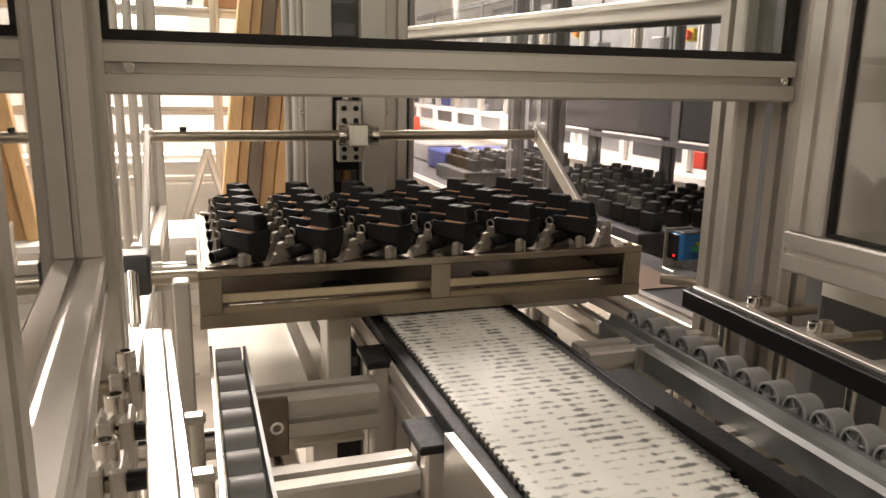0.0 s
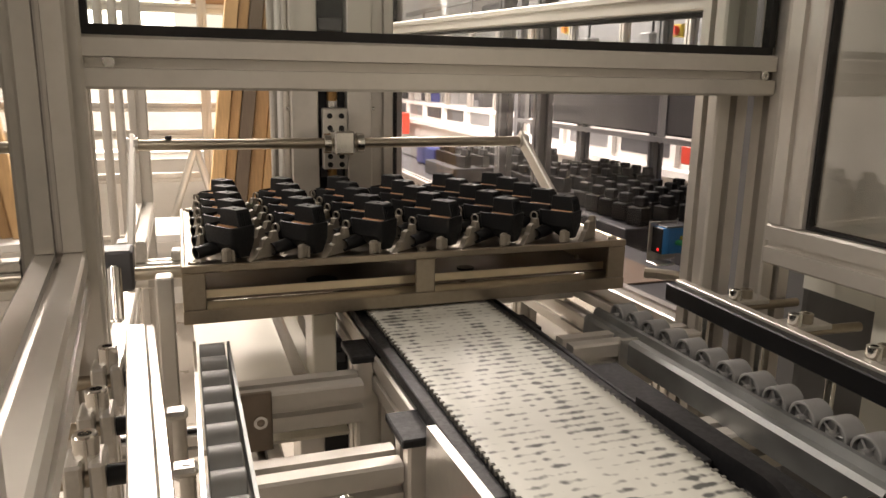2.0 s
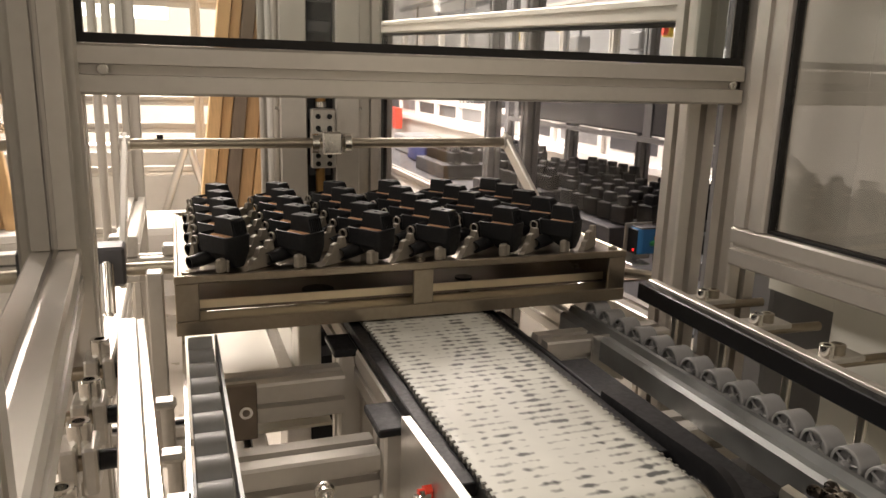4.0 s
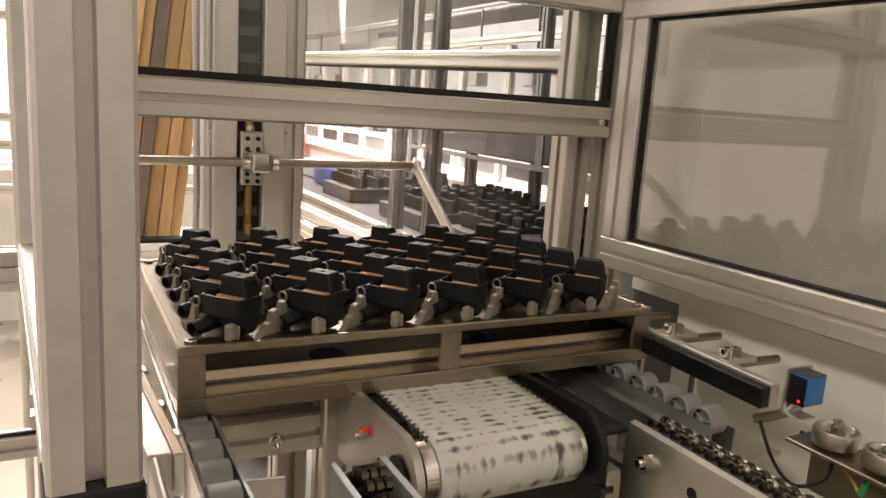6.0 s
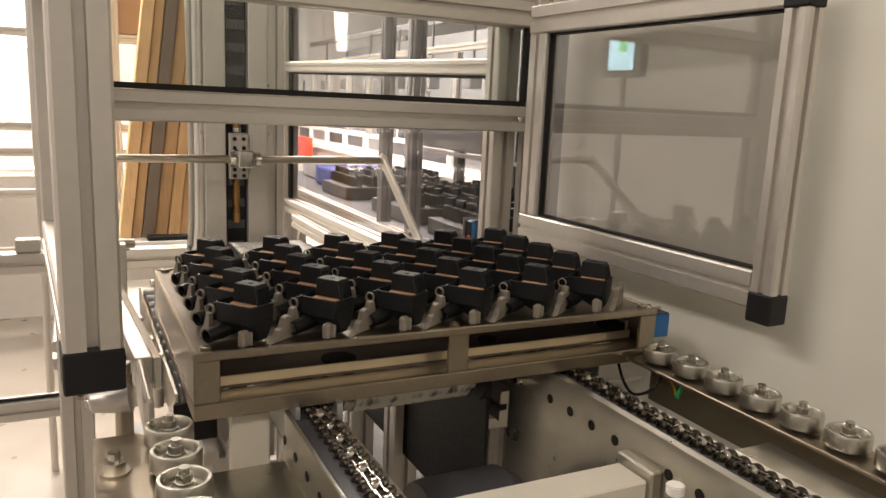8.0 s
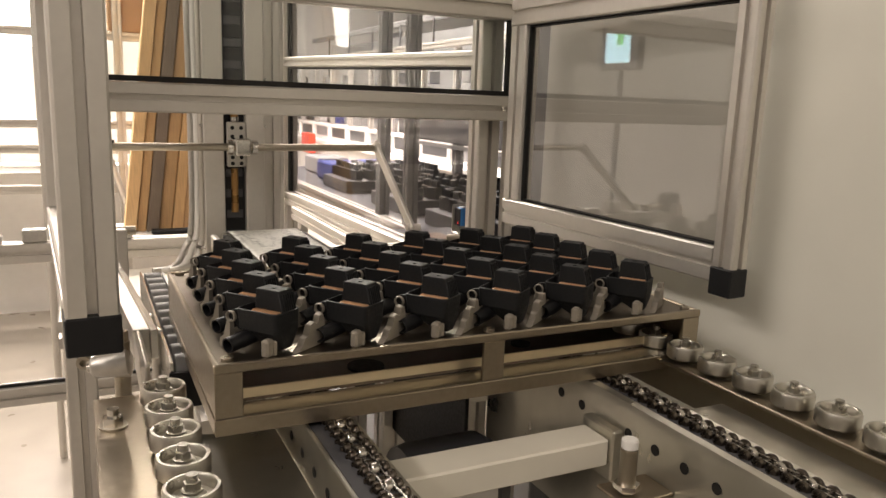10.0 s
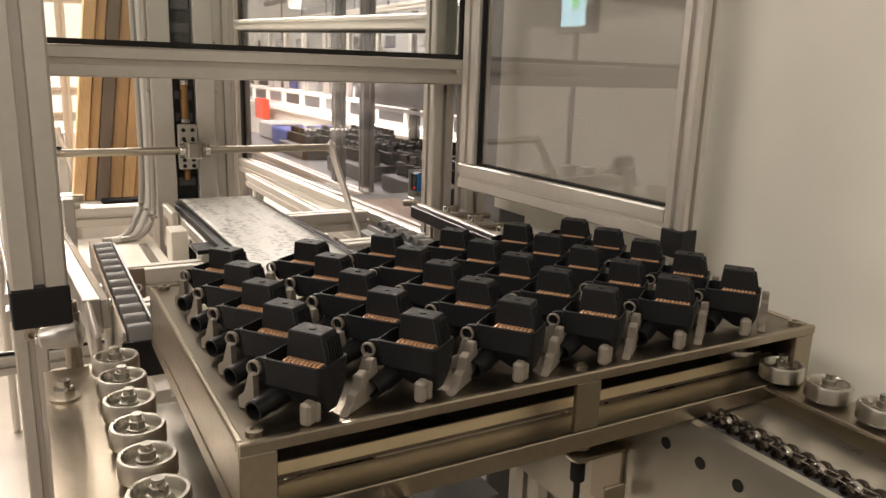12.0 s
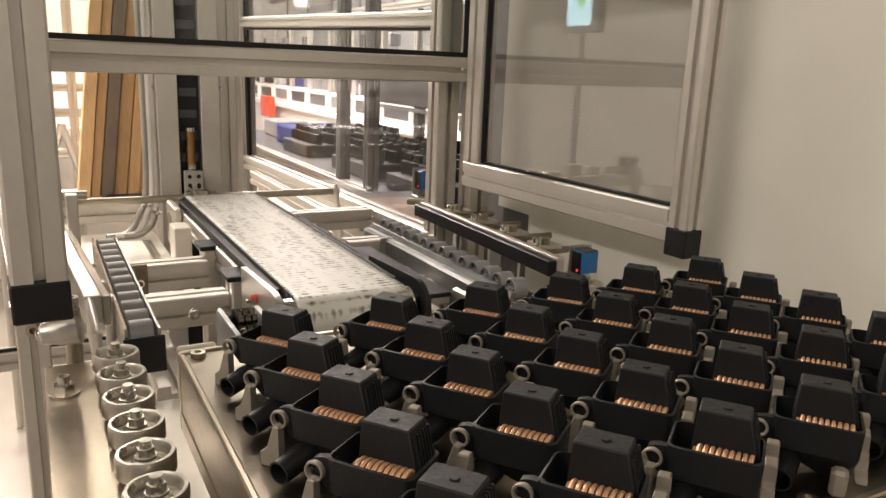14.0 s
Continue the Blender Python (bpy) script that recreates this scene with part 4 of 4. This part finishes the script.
# one pump, its holder, and their copies
SP = radians(37)
def pump_meshes():
    out = {}
    # trough-like body, open on top, narrower below
    bm = bmesh.new()
    def ring(hx0, hx1, y0, y1, z, r=0.005):
        pts = []
        for cx, cy, a0 in ((hx1 - r, y1 - r, 0), (hx0 + r, y1 - r, 90), (hx0 + r, y0 + r, 180), (hx1 - r, y0 + r, 270)):
            for k in range(4):
                a = radians(a0 + 30 * k)
                pts.append(bm.verts.new((cx + r * math.cos(a), cy + r * math.sin(a), z)))
        return pts
    rings = [ring(-0.004, 0.012, -0.020, -0.004, 0.003, 0.003), ring(-0.012, 0.0155, -0.0235, 0.012, 0.014), ring(-0.017, 0.0175, -0.0245, 0.0225, 0.021),
             ring(-0.018, 0.018, -0.025, 0.0245, 0.040), ring(-0.0165, 0.0165, -0.0235, 0.023, 0.0405), ring(-0.0163, 0.0163, -0.0233, 0.0228, 0.026)]
    for a, b in zip(rings, rings[1:]):
        for i in range(16):
            bm.faces.new((a[i], a[(i + 1) % 16], b[(i + 1) % 16], b[i]))
    bm.faces.new(rings[0][::-1])
    bm.faces.new(rings[-1])
    # lug that carries the holder's ring
    prism([(0.022, 0.018), (0.0245, 0.018), (0.033, 0.026), (0.0355, 0.031), (0.034, 0.0355), (0.029, 0.037), (0.022, 0.037)], "x", -0.0125, -0.0075, bm)
    out["body"] = (finish(bm, PUMP_BLACK, "body"), "")
    # tall cover with slots on its sloped front
    bm = bmesh.new()
    base = [(-0.004, -0.0225), (0.0165, -0.0225), (0.0165, 0.013), (-0.004, 0.013)]
    top = [(-0.004, -0.016), (0.0155, -0.016), (0.0155, 0.011), (-0.004, 0.011)]
    lo, hi = [bm.verts.new((*p, 0.032)) for p in base], [bm.verts.new((*p, 0.0585)) for p in top]
    for i in range(4):
        bm.faces.new((lo[i], lo[(i + 1) % 4], hi[(i + 1) % 4], hi[i]))
    bm.faces.new(hi)
    bm.faces.new(lo[::-1])
    bmesh.ops.bevel(bm, geom=bm.edges[:], offset=0.0008, segments=1, affect="EDGES")
    rod((0.0055, -0.003, 0.0580), (0.0055, -0.003, 0.0592), 0.0024, bm, 10)
    out["cover"] = (finish(bm, PUMP_BLACK, "cover"), "ribbed black cover")
    bm = bmesh.new()
    turns, per, wire, rad = 9, 14, 0.00135, 0.0068
    rings = []
    for k in range(turns * per + 1):
        a = 2 * math.pi * k / per
        c = Vector((-0.0085 + rad * math.cos(a), -0.0195 + 0.030 * k / (turns * per), 0.0327 + rad * math.sin(a)))
        out_d = Vector((math.cos(a), 0, math.sin(a)))
        rings.append([bm.verts.new(c + out_d * (wire * math.cos(b)) + Vector((0, wire * math.sin(b), 0))) for b in (0, 1.047, 2.094, 3.142, 4.189, 5.236)])
    for a, b in zip(rings, rings[1:]):
        for i in range(6):
            bm.faces.new((a[i], a[(i + 1) % 6], b[(i + 1) % 6], b[i]))
    out["coil"] = (finish(bm, COPPER, "coil"), "copper wire coil")
    out["coil_core"] = (finish(rod((-0.0085, -0.020, 0.0327), (-0.0085, 0.0112, 0.0327), 0.0058), mat("pale_bobbin", (0.22, 0.12, 0.055), 0.6), "coil_core"), "pale bobbin")
    bm = lathe((-0.004, 0.0125, 0.0135), (-1, 0.13, -0.12), [(0.0080, 0), (0.0080, 0.018), (0.0073, 0.020), (0.0073, 0.033), (0.0061, 0.033), (0.0059, 0.022), (0.0002, 0.021)], None, 18)
    out["spout"] = (finish(bm, BLACK_GLOSS, "spout"), "black hose spout")
    return out


def rib_mesh():
    bm = bmesh.new()
    bmesh.ops.create_cube(bm, size=1)
    bmesh.ops.scale(bm, vec=(0.0014, 0.0028, 0.022), verts=bm.verts[:])
    bmesh.ops.rotate(bm, matrix=Matrix.Rotation(radians(-13.5), 3, "X"), verts=bm.verts[:])
    return finish(bm, PUMP_BLACK, "rib")


def holder_meshes():
    peg = box(-0.024, -0.0135, -0.0195, -0.0105, 0, 0.017, 0.0022)
    box(-0.0145, -0.010, -0.0205, -0.0115, 0, 0.0145, 0.0015, peg)
    comb = prism([(0.000, 0), (0.046, 0), (0.046, 0.019), (0.043, 0.030), (0.036, 0.030), (0.035, 0.022), (0.031, 0.021), (0.030, 0.025),
                  (0.022, 0.023), (0.020, 0.013), (0.013, 0.012), (0.011, 0.005)], "y", -0.033, -0.026)
    bmesh.ops.bevel(comb, geom=comb.edges[:], offset=0.0008, segments=1, affect="EDGES")
    clip = prism([(0.028, 0.0), (0.043, 0.0), (0.043, 0.009), (0.037, 0.012), (0.034, 0.027), (0.029, 0.027), (0.030, 0.012)], "x", -0.0195, -0.0135)
    bmesh.ops.bevel(clip, geom=clip.edges[:], offset=0.0007, segments=1, affect="EDGES")
    own = bmesh.new()
    n, big, small = 20, 0.0050, 0.0009
    rr = []
    for i in range(n):
        a = 2 * math.pi * i / n
        d = Vector((0, math.cos(a), math.sin(a)))
        rr.append([own.verts.new(Vector((-0.0158, 0.0312, 0.0307)) + d * (big + small * math.cos(b)) + Vector((2.2 * small * math.sin(b), 0, 0))) for b in (0, 1.047, 2.094, 3.142, 4.189, 5.236)])
    for i in range(n):
        a, b = rr[i], rr[(i + 1) % n]
        for k in range(6):
            own.faces.new((a[k], a[(k + 1) % 6], b[(k + 1) % 6], b[k]))
    return {"holder_peg": finish(peg, HOLDER, "holder_peg"), "holder_comb": finish(comb, HOLDER, "holder_comb"),
            "holder_clip": finish(clip, HOLDER, "holder_clip"), "holder_ring": finish(own, HOLDER, "holder_ring")}


pm, hm, rib = pump_meshes(), holder_meshes(), rib_mesh()
pumps = []
first = None
for j in range(5):
    for i in range(6):
        lx, ly = -0.228 + 0.0858 * i, 0.036 + 0.0632 * j
        at = Vector((TX + lx, TY + ly, T0 + 0.0665))
        for nm, me in hm.items():
            h = new(nm, me)
            h.parent = tray
            h.matrix_basis = Matrix.Translation((lx, ly, 0.0662)) @ Matrix.Rotation(SP, 4, "Z")
        p = thing("drain_pump", at, "black plastic pump motor with copper coil, seated on the tray", "pump", "pumps on the tray")
        p.rotation_euler = (0, 0, SP)
        for nm, (me, lab) in pm.items():
            o = new(nm, me)
            o.parent = p
            tagged(o, lab)
            for k in range(6) if nm == "cover" else ():
                r = new("rib", rib)
                r.parent = o
                r.location = (-0.0015 + 0.0031 * k, -0.0198, 0.0445)
        pumps.append((p, lx, ly))

# ---- the hall beyond ----
# stacked timber leaning behind the machine
wood = thing("timber_stack", (0.33, 3.4, 0.6), "upright stack of mixed new and weathered timber boards", "timber")
wx = 0.135
for i, (w, k) in enumerate(((0.055, 0), (0.045, 3), (0.055, 1), (0.06, 2), (0.05, 3), (0.05, 2))):
    bm = box(0, w - 0.003, 3.35 + 0.02 * (i % 2), 3.45, 0.0, 2.1 - 0.05 * (i % 3), 0.003)
    bmesh.ops.transform(bm, matrix=Matrix.Translation((wx - 0.03, 0, 0.605)) @ Matrix.Rotation(radians(7.0), 4, "Y"), verts=bm.verts[:])
    part("board", bm, WOODS[k], wood)
    wx += w

bench = thing("low_bench", (0.2, 3.5, 0), "low white bench carrying the timber", "bench")
part("top", box(-0.2, 0.62, 3.25, 3.65, 0.57, 0.602, 0.003), WHITE, bench)
for x in (-0.18, 0.57):
    part("leg", profile("z", 0, 0.569, x, 3.3), ALU, bench)
strap = thing("black_strap", (0.3, 3.3, 0.602), "short black strap lying at the foot of the timber", "strap")
part("band", box(0.22, 0.42, 3.26, 3.31, 0.6025, 0.625, 0.006), BLACK, strap)


# white assembly line seen through the side sheet
line = thing("assembly_bench", (2.6, 5.0, 0), "long white assembly bench with glazed upper row", "assembly bench")
part("bench_front", box(2.2, 2.26, 1.8, 8.6, 0.0, 0.98, 0.004), WHITE, line)
part("bench_top", box(2.18, 3.0, 1.8, 8.6, 0.981, 1.01, 0.004), WHITE, line)
part("bench_back", box(2.95, 3.0, 1.8, 8.6, 1.011, 1.9), MIDGREY, line)
for i in range(13):
    y = 1.9 + 0.55 * i
    part("upright", profile("z", 1.011, 1.62, 2.2, y), ALU, line)
    part("window_pane", box(2.193, 2.1985, y + 0.06, y + 0.49, 0.89, 0.985), DARKGREY if i % 3 else MIDGREY, line, "dark glazed field")
    part("mullion", box(2.175, 2.1995, y + 0.0, y + 0.045, 0.86, 1.0, 0.002), WHITE, line)
    part("bin", box(2.35, 2.6, y + 0.08, y + 0.42, 1.011, 1.09 + 0.05 * ((i * 7) % 3), 0.008), [MIDGREY, NAVY, WHITE, DARKGREY][i % 4], line)
part("upper_rail", profile("y", 1.8, 8.6, 2.2, 1.17), ALU, line)
part("upper_rail", profile("y", 1.8, 8.6, 2.2, 1.63), ALU, line)
part("front_ledge", box(2.13, 2.1995, 1.8, 8.6, 0.81, 0.85, 0.004), WHITE, line)
part("red_box", box(2.06, 2.129, 7.15, 7.45, 0.70, 0.90, 0.005), RED, line, "red box on the bench front")
part("red_box", box(2.10, 2.129, 2.78, 2.86, 0.89, 0.97, 0.005), RED, line, "red box on the bench front")

# neighbouring conveyor with trays of parts
nc = thing("parallel_conveyor", (1.4, 2.6, 0), "second conveyor carrying trays of dark parts", "conveyor")
part("bed", box(1.05, 1.75, 1.0, 4.6, 0.74, 0.80, 0.004), DARKGREY, nc)
part("side_bar", profile("y", 1.0, 4.6, 1.0, 0.76), ALU, nc)
part("side_bar", profile("y", 1.0, 4.6, 1.76, 0.76), ALU, nc)
for y in (1.2, 2.4, 3.6, 4.4):
    for x in (1.02, 1.74):
        part("leg", profile("z", 0, 0.758, x, y), ALU, nc)
for y in (2.05, 2.33, 3.9):
    part("guard_post", profile("z", 0.81, 2.1, 1.0, y), MIDGREY, nc, "dark guard post")
for y in (2.6, 3.9):
    part("guard_post", profile("z", 0.81, 2.1, 1.78, y), MIDGREY, nc)
hood = box(1.40, 1.70, 1.15, 3.05, 1.085, 1.30, 0.006)
part("hood", hood, DARKGREY, nc, "dark hood over the conveyor")
for y in (1.2, 2.0, 2.95):
    part("hood_lip", box(1.396, 1.3995, y, y + 0.04, 1.08, 1.28), MIDGREY, nc)
for y in (1.3, 2.9):
    part("hood_post", profile("z", 0.8005, 1.0845, 1.62, y), MIDGREY, nc)
part("hood_edge", box(1.39, 1.3995, 1.15, 3.05, 1.063, 1.079), MIDGREY, nc)
rng = random.Random(9)
block = finish(merge(box(-0.022, 0.022, -0.024, 0.024, 0, 0.05, 0.003), box(-0.008, 0.016, -0.02, 0.014, 0.05, 0.078, 0.003)), PUMP_BLACK, "part_block")
for t, y0 in enumerate((1.15, 1.75, 2.35, 3.1)):
    g = thing("parts_tray", (1.4, y0 + 0.2, 0.801), "steel tray holding rows of dark parts", "tray", "trays on the second conveyor")
    part("tray_plate", box(1.12, 1.68, y0, y0 + 0.4, 0.801, 0.86, 0.003), DARKGREY, g)
    for i in range(6):
        for j in range(5):
            o = new("part_block", block)
            o.parent = g
            o.location = Vector((1.19 + 0.085 * i, y0 + 0.05 + 0.075 * j, 0.8605)) - origin[g.name]
            o.rotation_euler = (0, 0, 0.4)
for k, (x, y, c) in enumerate(((1.3, 3.75, NAVY), (1.55, 3.8, NAVY), (1.35, 4.2, MIDGREY))):
    solid("parts_crate", box(x - 0.1, x + 0.1, y - 0.15, y + 0.15, 0.801, 0.9, 0.008), c, (x, y, 0.801), "blue plastic parts crate" if c is NAVY else "grey plastic parts crate", "crate", "crates on the second conveyor")

op = thing("outfeed_plate", (0.86, 1.3, 0.86), "dark plate with a brown sheet beside the side wall", "plate")
part("plate", box(0.74, 1.0, 0.95, 1.7, 0.86, 0.866, 0.002), DARKGREY, op)
part("sheet", box(0.76, 0.92, 1.25, 1.6, 0.8665, 0.869), mat("brown_board", (0.25, 0.17, 0.11), 0.6), op, "brown board")
part("leg", profile("z", 0, 0.8595, 0.95, 1.3), ALU, op)
part("leg", profile("z", 0, 0.8595, 0.75, 1.6), ALU, op)
# clutter on the bench: small machines, bins and lamps
rng = random.Random(21)
for k in range(46):
    y = 2.0 + 0.14 * k + 0.05 * rng.random()
    x = 2.32 + 0.3 * rng.random()
    w, d, hgt = 0.03 + 0.06 * rng.random(), 0.03 + 0.05 * rng.random(), 0.05 + 0.32 * rng.random() ** 2
    m = rng.choice([DARKGREY, MIDGREY, WHITE, DARKGREY, ALU_DULL, MIDGREY, NAVY, CREAM])
    g = thing("bench_device", (x, y, 1.0105), "small assembly device standing on the white bench", "device", "bench devices")
    part("body", box(x - w, x + w, y - d, y + d, 1.0105, 1.0105 + hgt, 0.006), m, g)
    part("head", box(x - w * 0.6, x + w * 0.4, y - d * 0.7, y + d * 0.5, 1.011 + hgt, 1.011 + hgt * 1.35, 0.004), rng.choice([DARKGREY, ALU_DULL, WHITE]), g)
for k in range(9):
    y = 2.3 + 0.68 * k
    g = thing("hanging_tool", (2.5, y, 1.63), "dark hanging tool head below the upper rail", "tool", "hanging tools")
    part("cable", rod((2.45, y, 1.5), (2.45, y, 1.9), 0.008), DARKGREY, g)
    part("head", box(2.40, 2.5, y - 0.05, y + 0.06, 1.40, 1.5, 0.01), rng.choice([DARKGREY, MIDGREY]), g)
part("upper_rail", profile("y", 1.8, 8.6, 2.5, 1.9), MIDGREY, line)
# high machine block and lit windows far behind
for i, (x, y, w, h, m) in enumerate(((6.3, 7.6, 0.7, 1.75, MIDGREY), (3.6, 7.6, 0.9, 2.0, DARKGREY), (4.6, 6.6, 0.8, 1.9, MIDGREY), (5.4, 5.0, 0.8, 1.7, WHITE), (3.9, 5.2, 0.5, 1.95, MIDGREY))):
    g = thing("machine_cell", (x, y, 0), "tall machine cell with glazed front and aluminium edges", "machine", "machine cells")
    part("housing", box(x - w / 2, x + w / 2, y - 0.3, y + 0.3, 0, h, 0.01), m, g)
    part("lit_field", box(x - w / 2 + 0.08, x + w / 2 - 0.08, y - 0.306, y - 0.301, 1.25, h - 0.15), LIGHT_PANEL, g, "lit glazed field")
    for s in (-1, 1):
        part("edge", profile("z", 0, h, x + s * w / 2 - 0.022, y - 0.35), ALU, g)
part_colours = [ORANGE, YELLOW, RED]
for k, (x, y, z) in enumerate(((2.35, 4.4, 1.52), (2.5, 5.4, 1.5), (2.3, 3.2, 1.45))):
    g = thing("stop_button", (x, y, z), "yellow stop button box with an orange head", "button", "stop buttons")
    part("box", box(x - 0.03, x + 0.03, y - 0.03, y + 0.03, z, z + 0.06, 0.004), YELLOW, g)
    part("head", rod((x - 0.03, y, z + 0.03), (x - 0.055, y, z + 0.03), 0.022), part_colours[k], g)

# bright frames and panels seen past the left of the column
wf = thing("white_machine", (-0.4, 4.0, 0), "open white machine of aluminium frames and pale panels", "machine")
for x in (-1.0, -0.62, -0.2, 0.12, 0.60):
    part("post", profile("z", 0, 2.6, x, 3.95), ALU, wf)
for z in (0.42, 0.72, 0.93, 1.06, 1.52):
    part("rail", profile("x", -1.6, 0.80, 3.96, z), ALU, wf)
part("panel", box(-1.6, 0.95, 4.3, 4.32, 0.0, 0.80), WHITE, wf)
part("panel", box(-1.6, 0.95, 4.7, 4.72, 0.80, 1.5), WHITE, wf)
part("lit_window", box(-0.75, 0.02, 6.2, 6.21, 1.4, 2.9), LIGHT_PANEL, wf, "bright lit window")
part("shelf", box(-1.2, 0.7, 4.1, 4.28, 0.84, 0.855), WHITE, wf)
part("dark_motor", box(-0.14, 0.16, 4.1, 4.25, 1.16, 1.27, 0.01), DARKGREY, wf)
part("dark_motor", box(-0.7, -0.45, 4.1, 4.25, 0.856, 0.96, 0.01), MIDGREY, wf)
part("dark_motor", box(0.3, 0.5, 4.1, 4.25, 0.856, 0.93, 0.01), DARKGREY, wf)
part("rack_side", box(0.02, 0.05, 4.1, 4.3, 1.6, 2.1), DARKGREY, wf)
part("strut", rod((-0.07, 3.9, 0.45), (0.08, 3.9, 0.9), 0.018), ALU, wf)
part("strut", rod((0.2, 3.9, 0.45), (0.08, 3.9, 0.9), 0.018), ALU, wf)
pp = thing("air_pipes", (-0.12, 2.3, 0), "thin upright aluminium air pipes", "pipe")
for x in (-0.17, -0.135):
    part("air_pipe", rod((x, 2.3, 0.0), (x, 2.3, 2.2), 0.012), ALU, pp)
vb = thing("valve_rail", (-0.2, 1.46, 0.917), "silver valve blocks on the rear beam", "valve")
for k in range(7):
    part("valve", box(-0.55 + 0.09 * k, -0.5 + 0.09 * k, 1.445, 1.48, 0.9175, 0.937 + 0.01 * (k % 3), 0.003), ALU_DULL, vb)
bx = thing("cardboard_box", (0.2, 4.1, 1.565), "brown cardboard box on a shelf rail", "box")
part("carton", box(0.1, 0.42, 3.97, 4.15, 1.566, 1.82, 0.004), mat("brown_cardboard", (0.4, 0.24, 0.13), 0.7), bx)
hose = thing("cable_hose_bundle", (0.2, 1.5, 0.6), "grey corrugated hoses bending up beside the column", "hose")
for k in range(3):
    o = 0.018 * k
    part("hose", tube([(0.190 - o * 0.6, 1.38, 2.2), (0.190 - o * 0.6, 1.38, 1.5), (0.190 - o * 0.6, 1.38, 1.0), (0.182 - o, 1.37, 0.90), (0.155 - o, 1.36, 0.862), (0.11 - o, 1.35, 0.858)], 0.007), [ALU, WHITE, ALU_DULL][k], hose)

# screen whose picture the guard sheet mirrors
mon = thing("operator_screen", (-1.45, 3.15, 1.35), "operator screen showing a pale blue page", "screen")
part("casing", box(-1.53, -1.472, 2.98, 3.32, 1.36, 1.62, 0.006), DARKGREY, mon)
part("display", box(-1.4715, -1.4685, 3.04, 3.26, 1.40, 1.60), SCREEN, mon, "lit pale blue display")
part("field", box(-1.468, -1.4665, 3.10, 3.16, 1.50, 1.585), SCREEN_GREEN, mon)
part("arm", rod((-1.5, 3.15, -0.12), (-1.5, 3.15, 1.36), 0.02), MIDGREY, mon)
mon.location = (-1.70, 2.93, 1.47)
mon.rotation_euler = (0, 0, radians(5.6))


def motions():
    TRAY = [(0, 0.294, 0.917, 0.007), (2.2, 0.294, 0.917, 0.007), (3.5, 0.295, 0.910, 0.007), (4.0, 0.297, 0.858, 0.006), (4.5, 0.300, 0.788, 0.005),
            (5, 0.303, 0.700, 0.004), (5.5, 0.305, 0.630, 0.003), (6, 0.306, 0.563, 0.002), (6.5, 0.308, 0.499, 0.001), (7, 0.309, 0.435, 0.0), (7.5, 0.310, 0.374, 0.0),
            (8.1, 0.311, 0.318, 0.0), (8.8, 0.312, 0.285, -0.001), (9.4, 0.313, 0.258, -0.002), (10, 0.319, 0.199, -0.003), (10.5, 0.319, 0.138, -0.004),
            (11, 0.323, 0.085, -0.005), (11.5, 0.325, 0.033, -0.005), (12, 0.327, -0.018, -0.005), (12.5, 0.327, -0.071, -0.005),
            (13, 0.325, -0.124, -0.005), (13.5, 0.323, -0.177, -0.005), (14, 0.320, -0.230, -0.005)]
    walk(tray, [(t, pose(x, y, T0 + z)) for t, x, y, z in TRAY])
    for p, lx, ly in pumps:
        walk(p, [(t, pose(x + lx, y + ly, T0 + 0.0665 + z, 0, 0, math.degrees(SP))) for t, x, y, z in TRAY])
    ROD = [(0, 1.157, 58), (0.4, 1.137, 57), (2, 1.137, 57), (5, 1.136, 57), (7.5, 1.136, 56), (9.8, 1.145, 55), (10.6, 1.145, 54), (11, 1.118, 51), (11.5, 1.090, 48),
           (12, 1.062, 44), (12.5, 1.033, 40), (13, 1.003, 33), (13.5, 0.973, 26), (14, 0.948, 20)]
    walk(gate, [(t, pose(0.268, ROD_Y, z)) for t, z, a in ROD])
    for arm, dx in arms:
        walk(arm, [(t, pose(dx, 0, 0, -a, 0, 0)) for t, z, a in ROD])


motions()
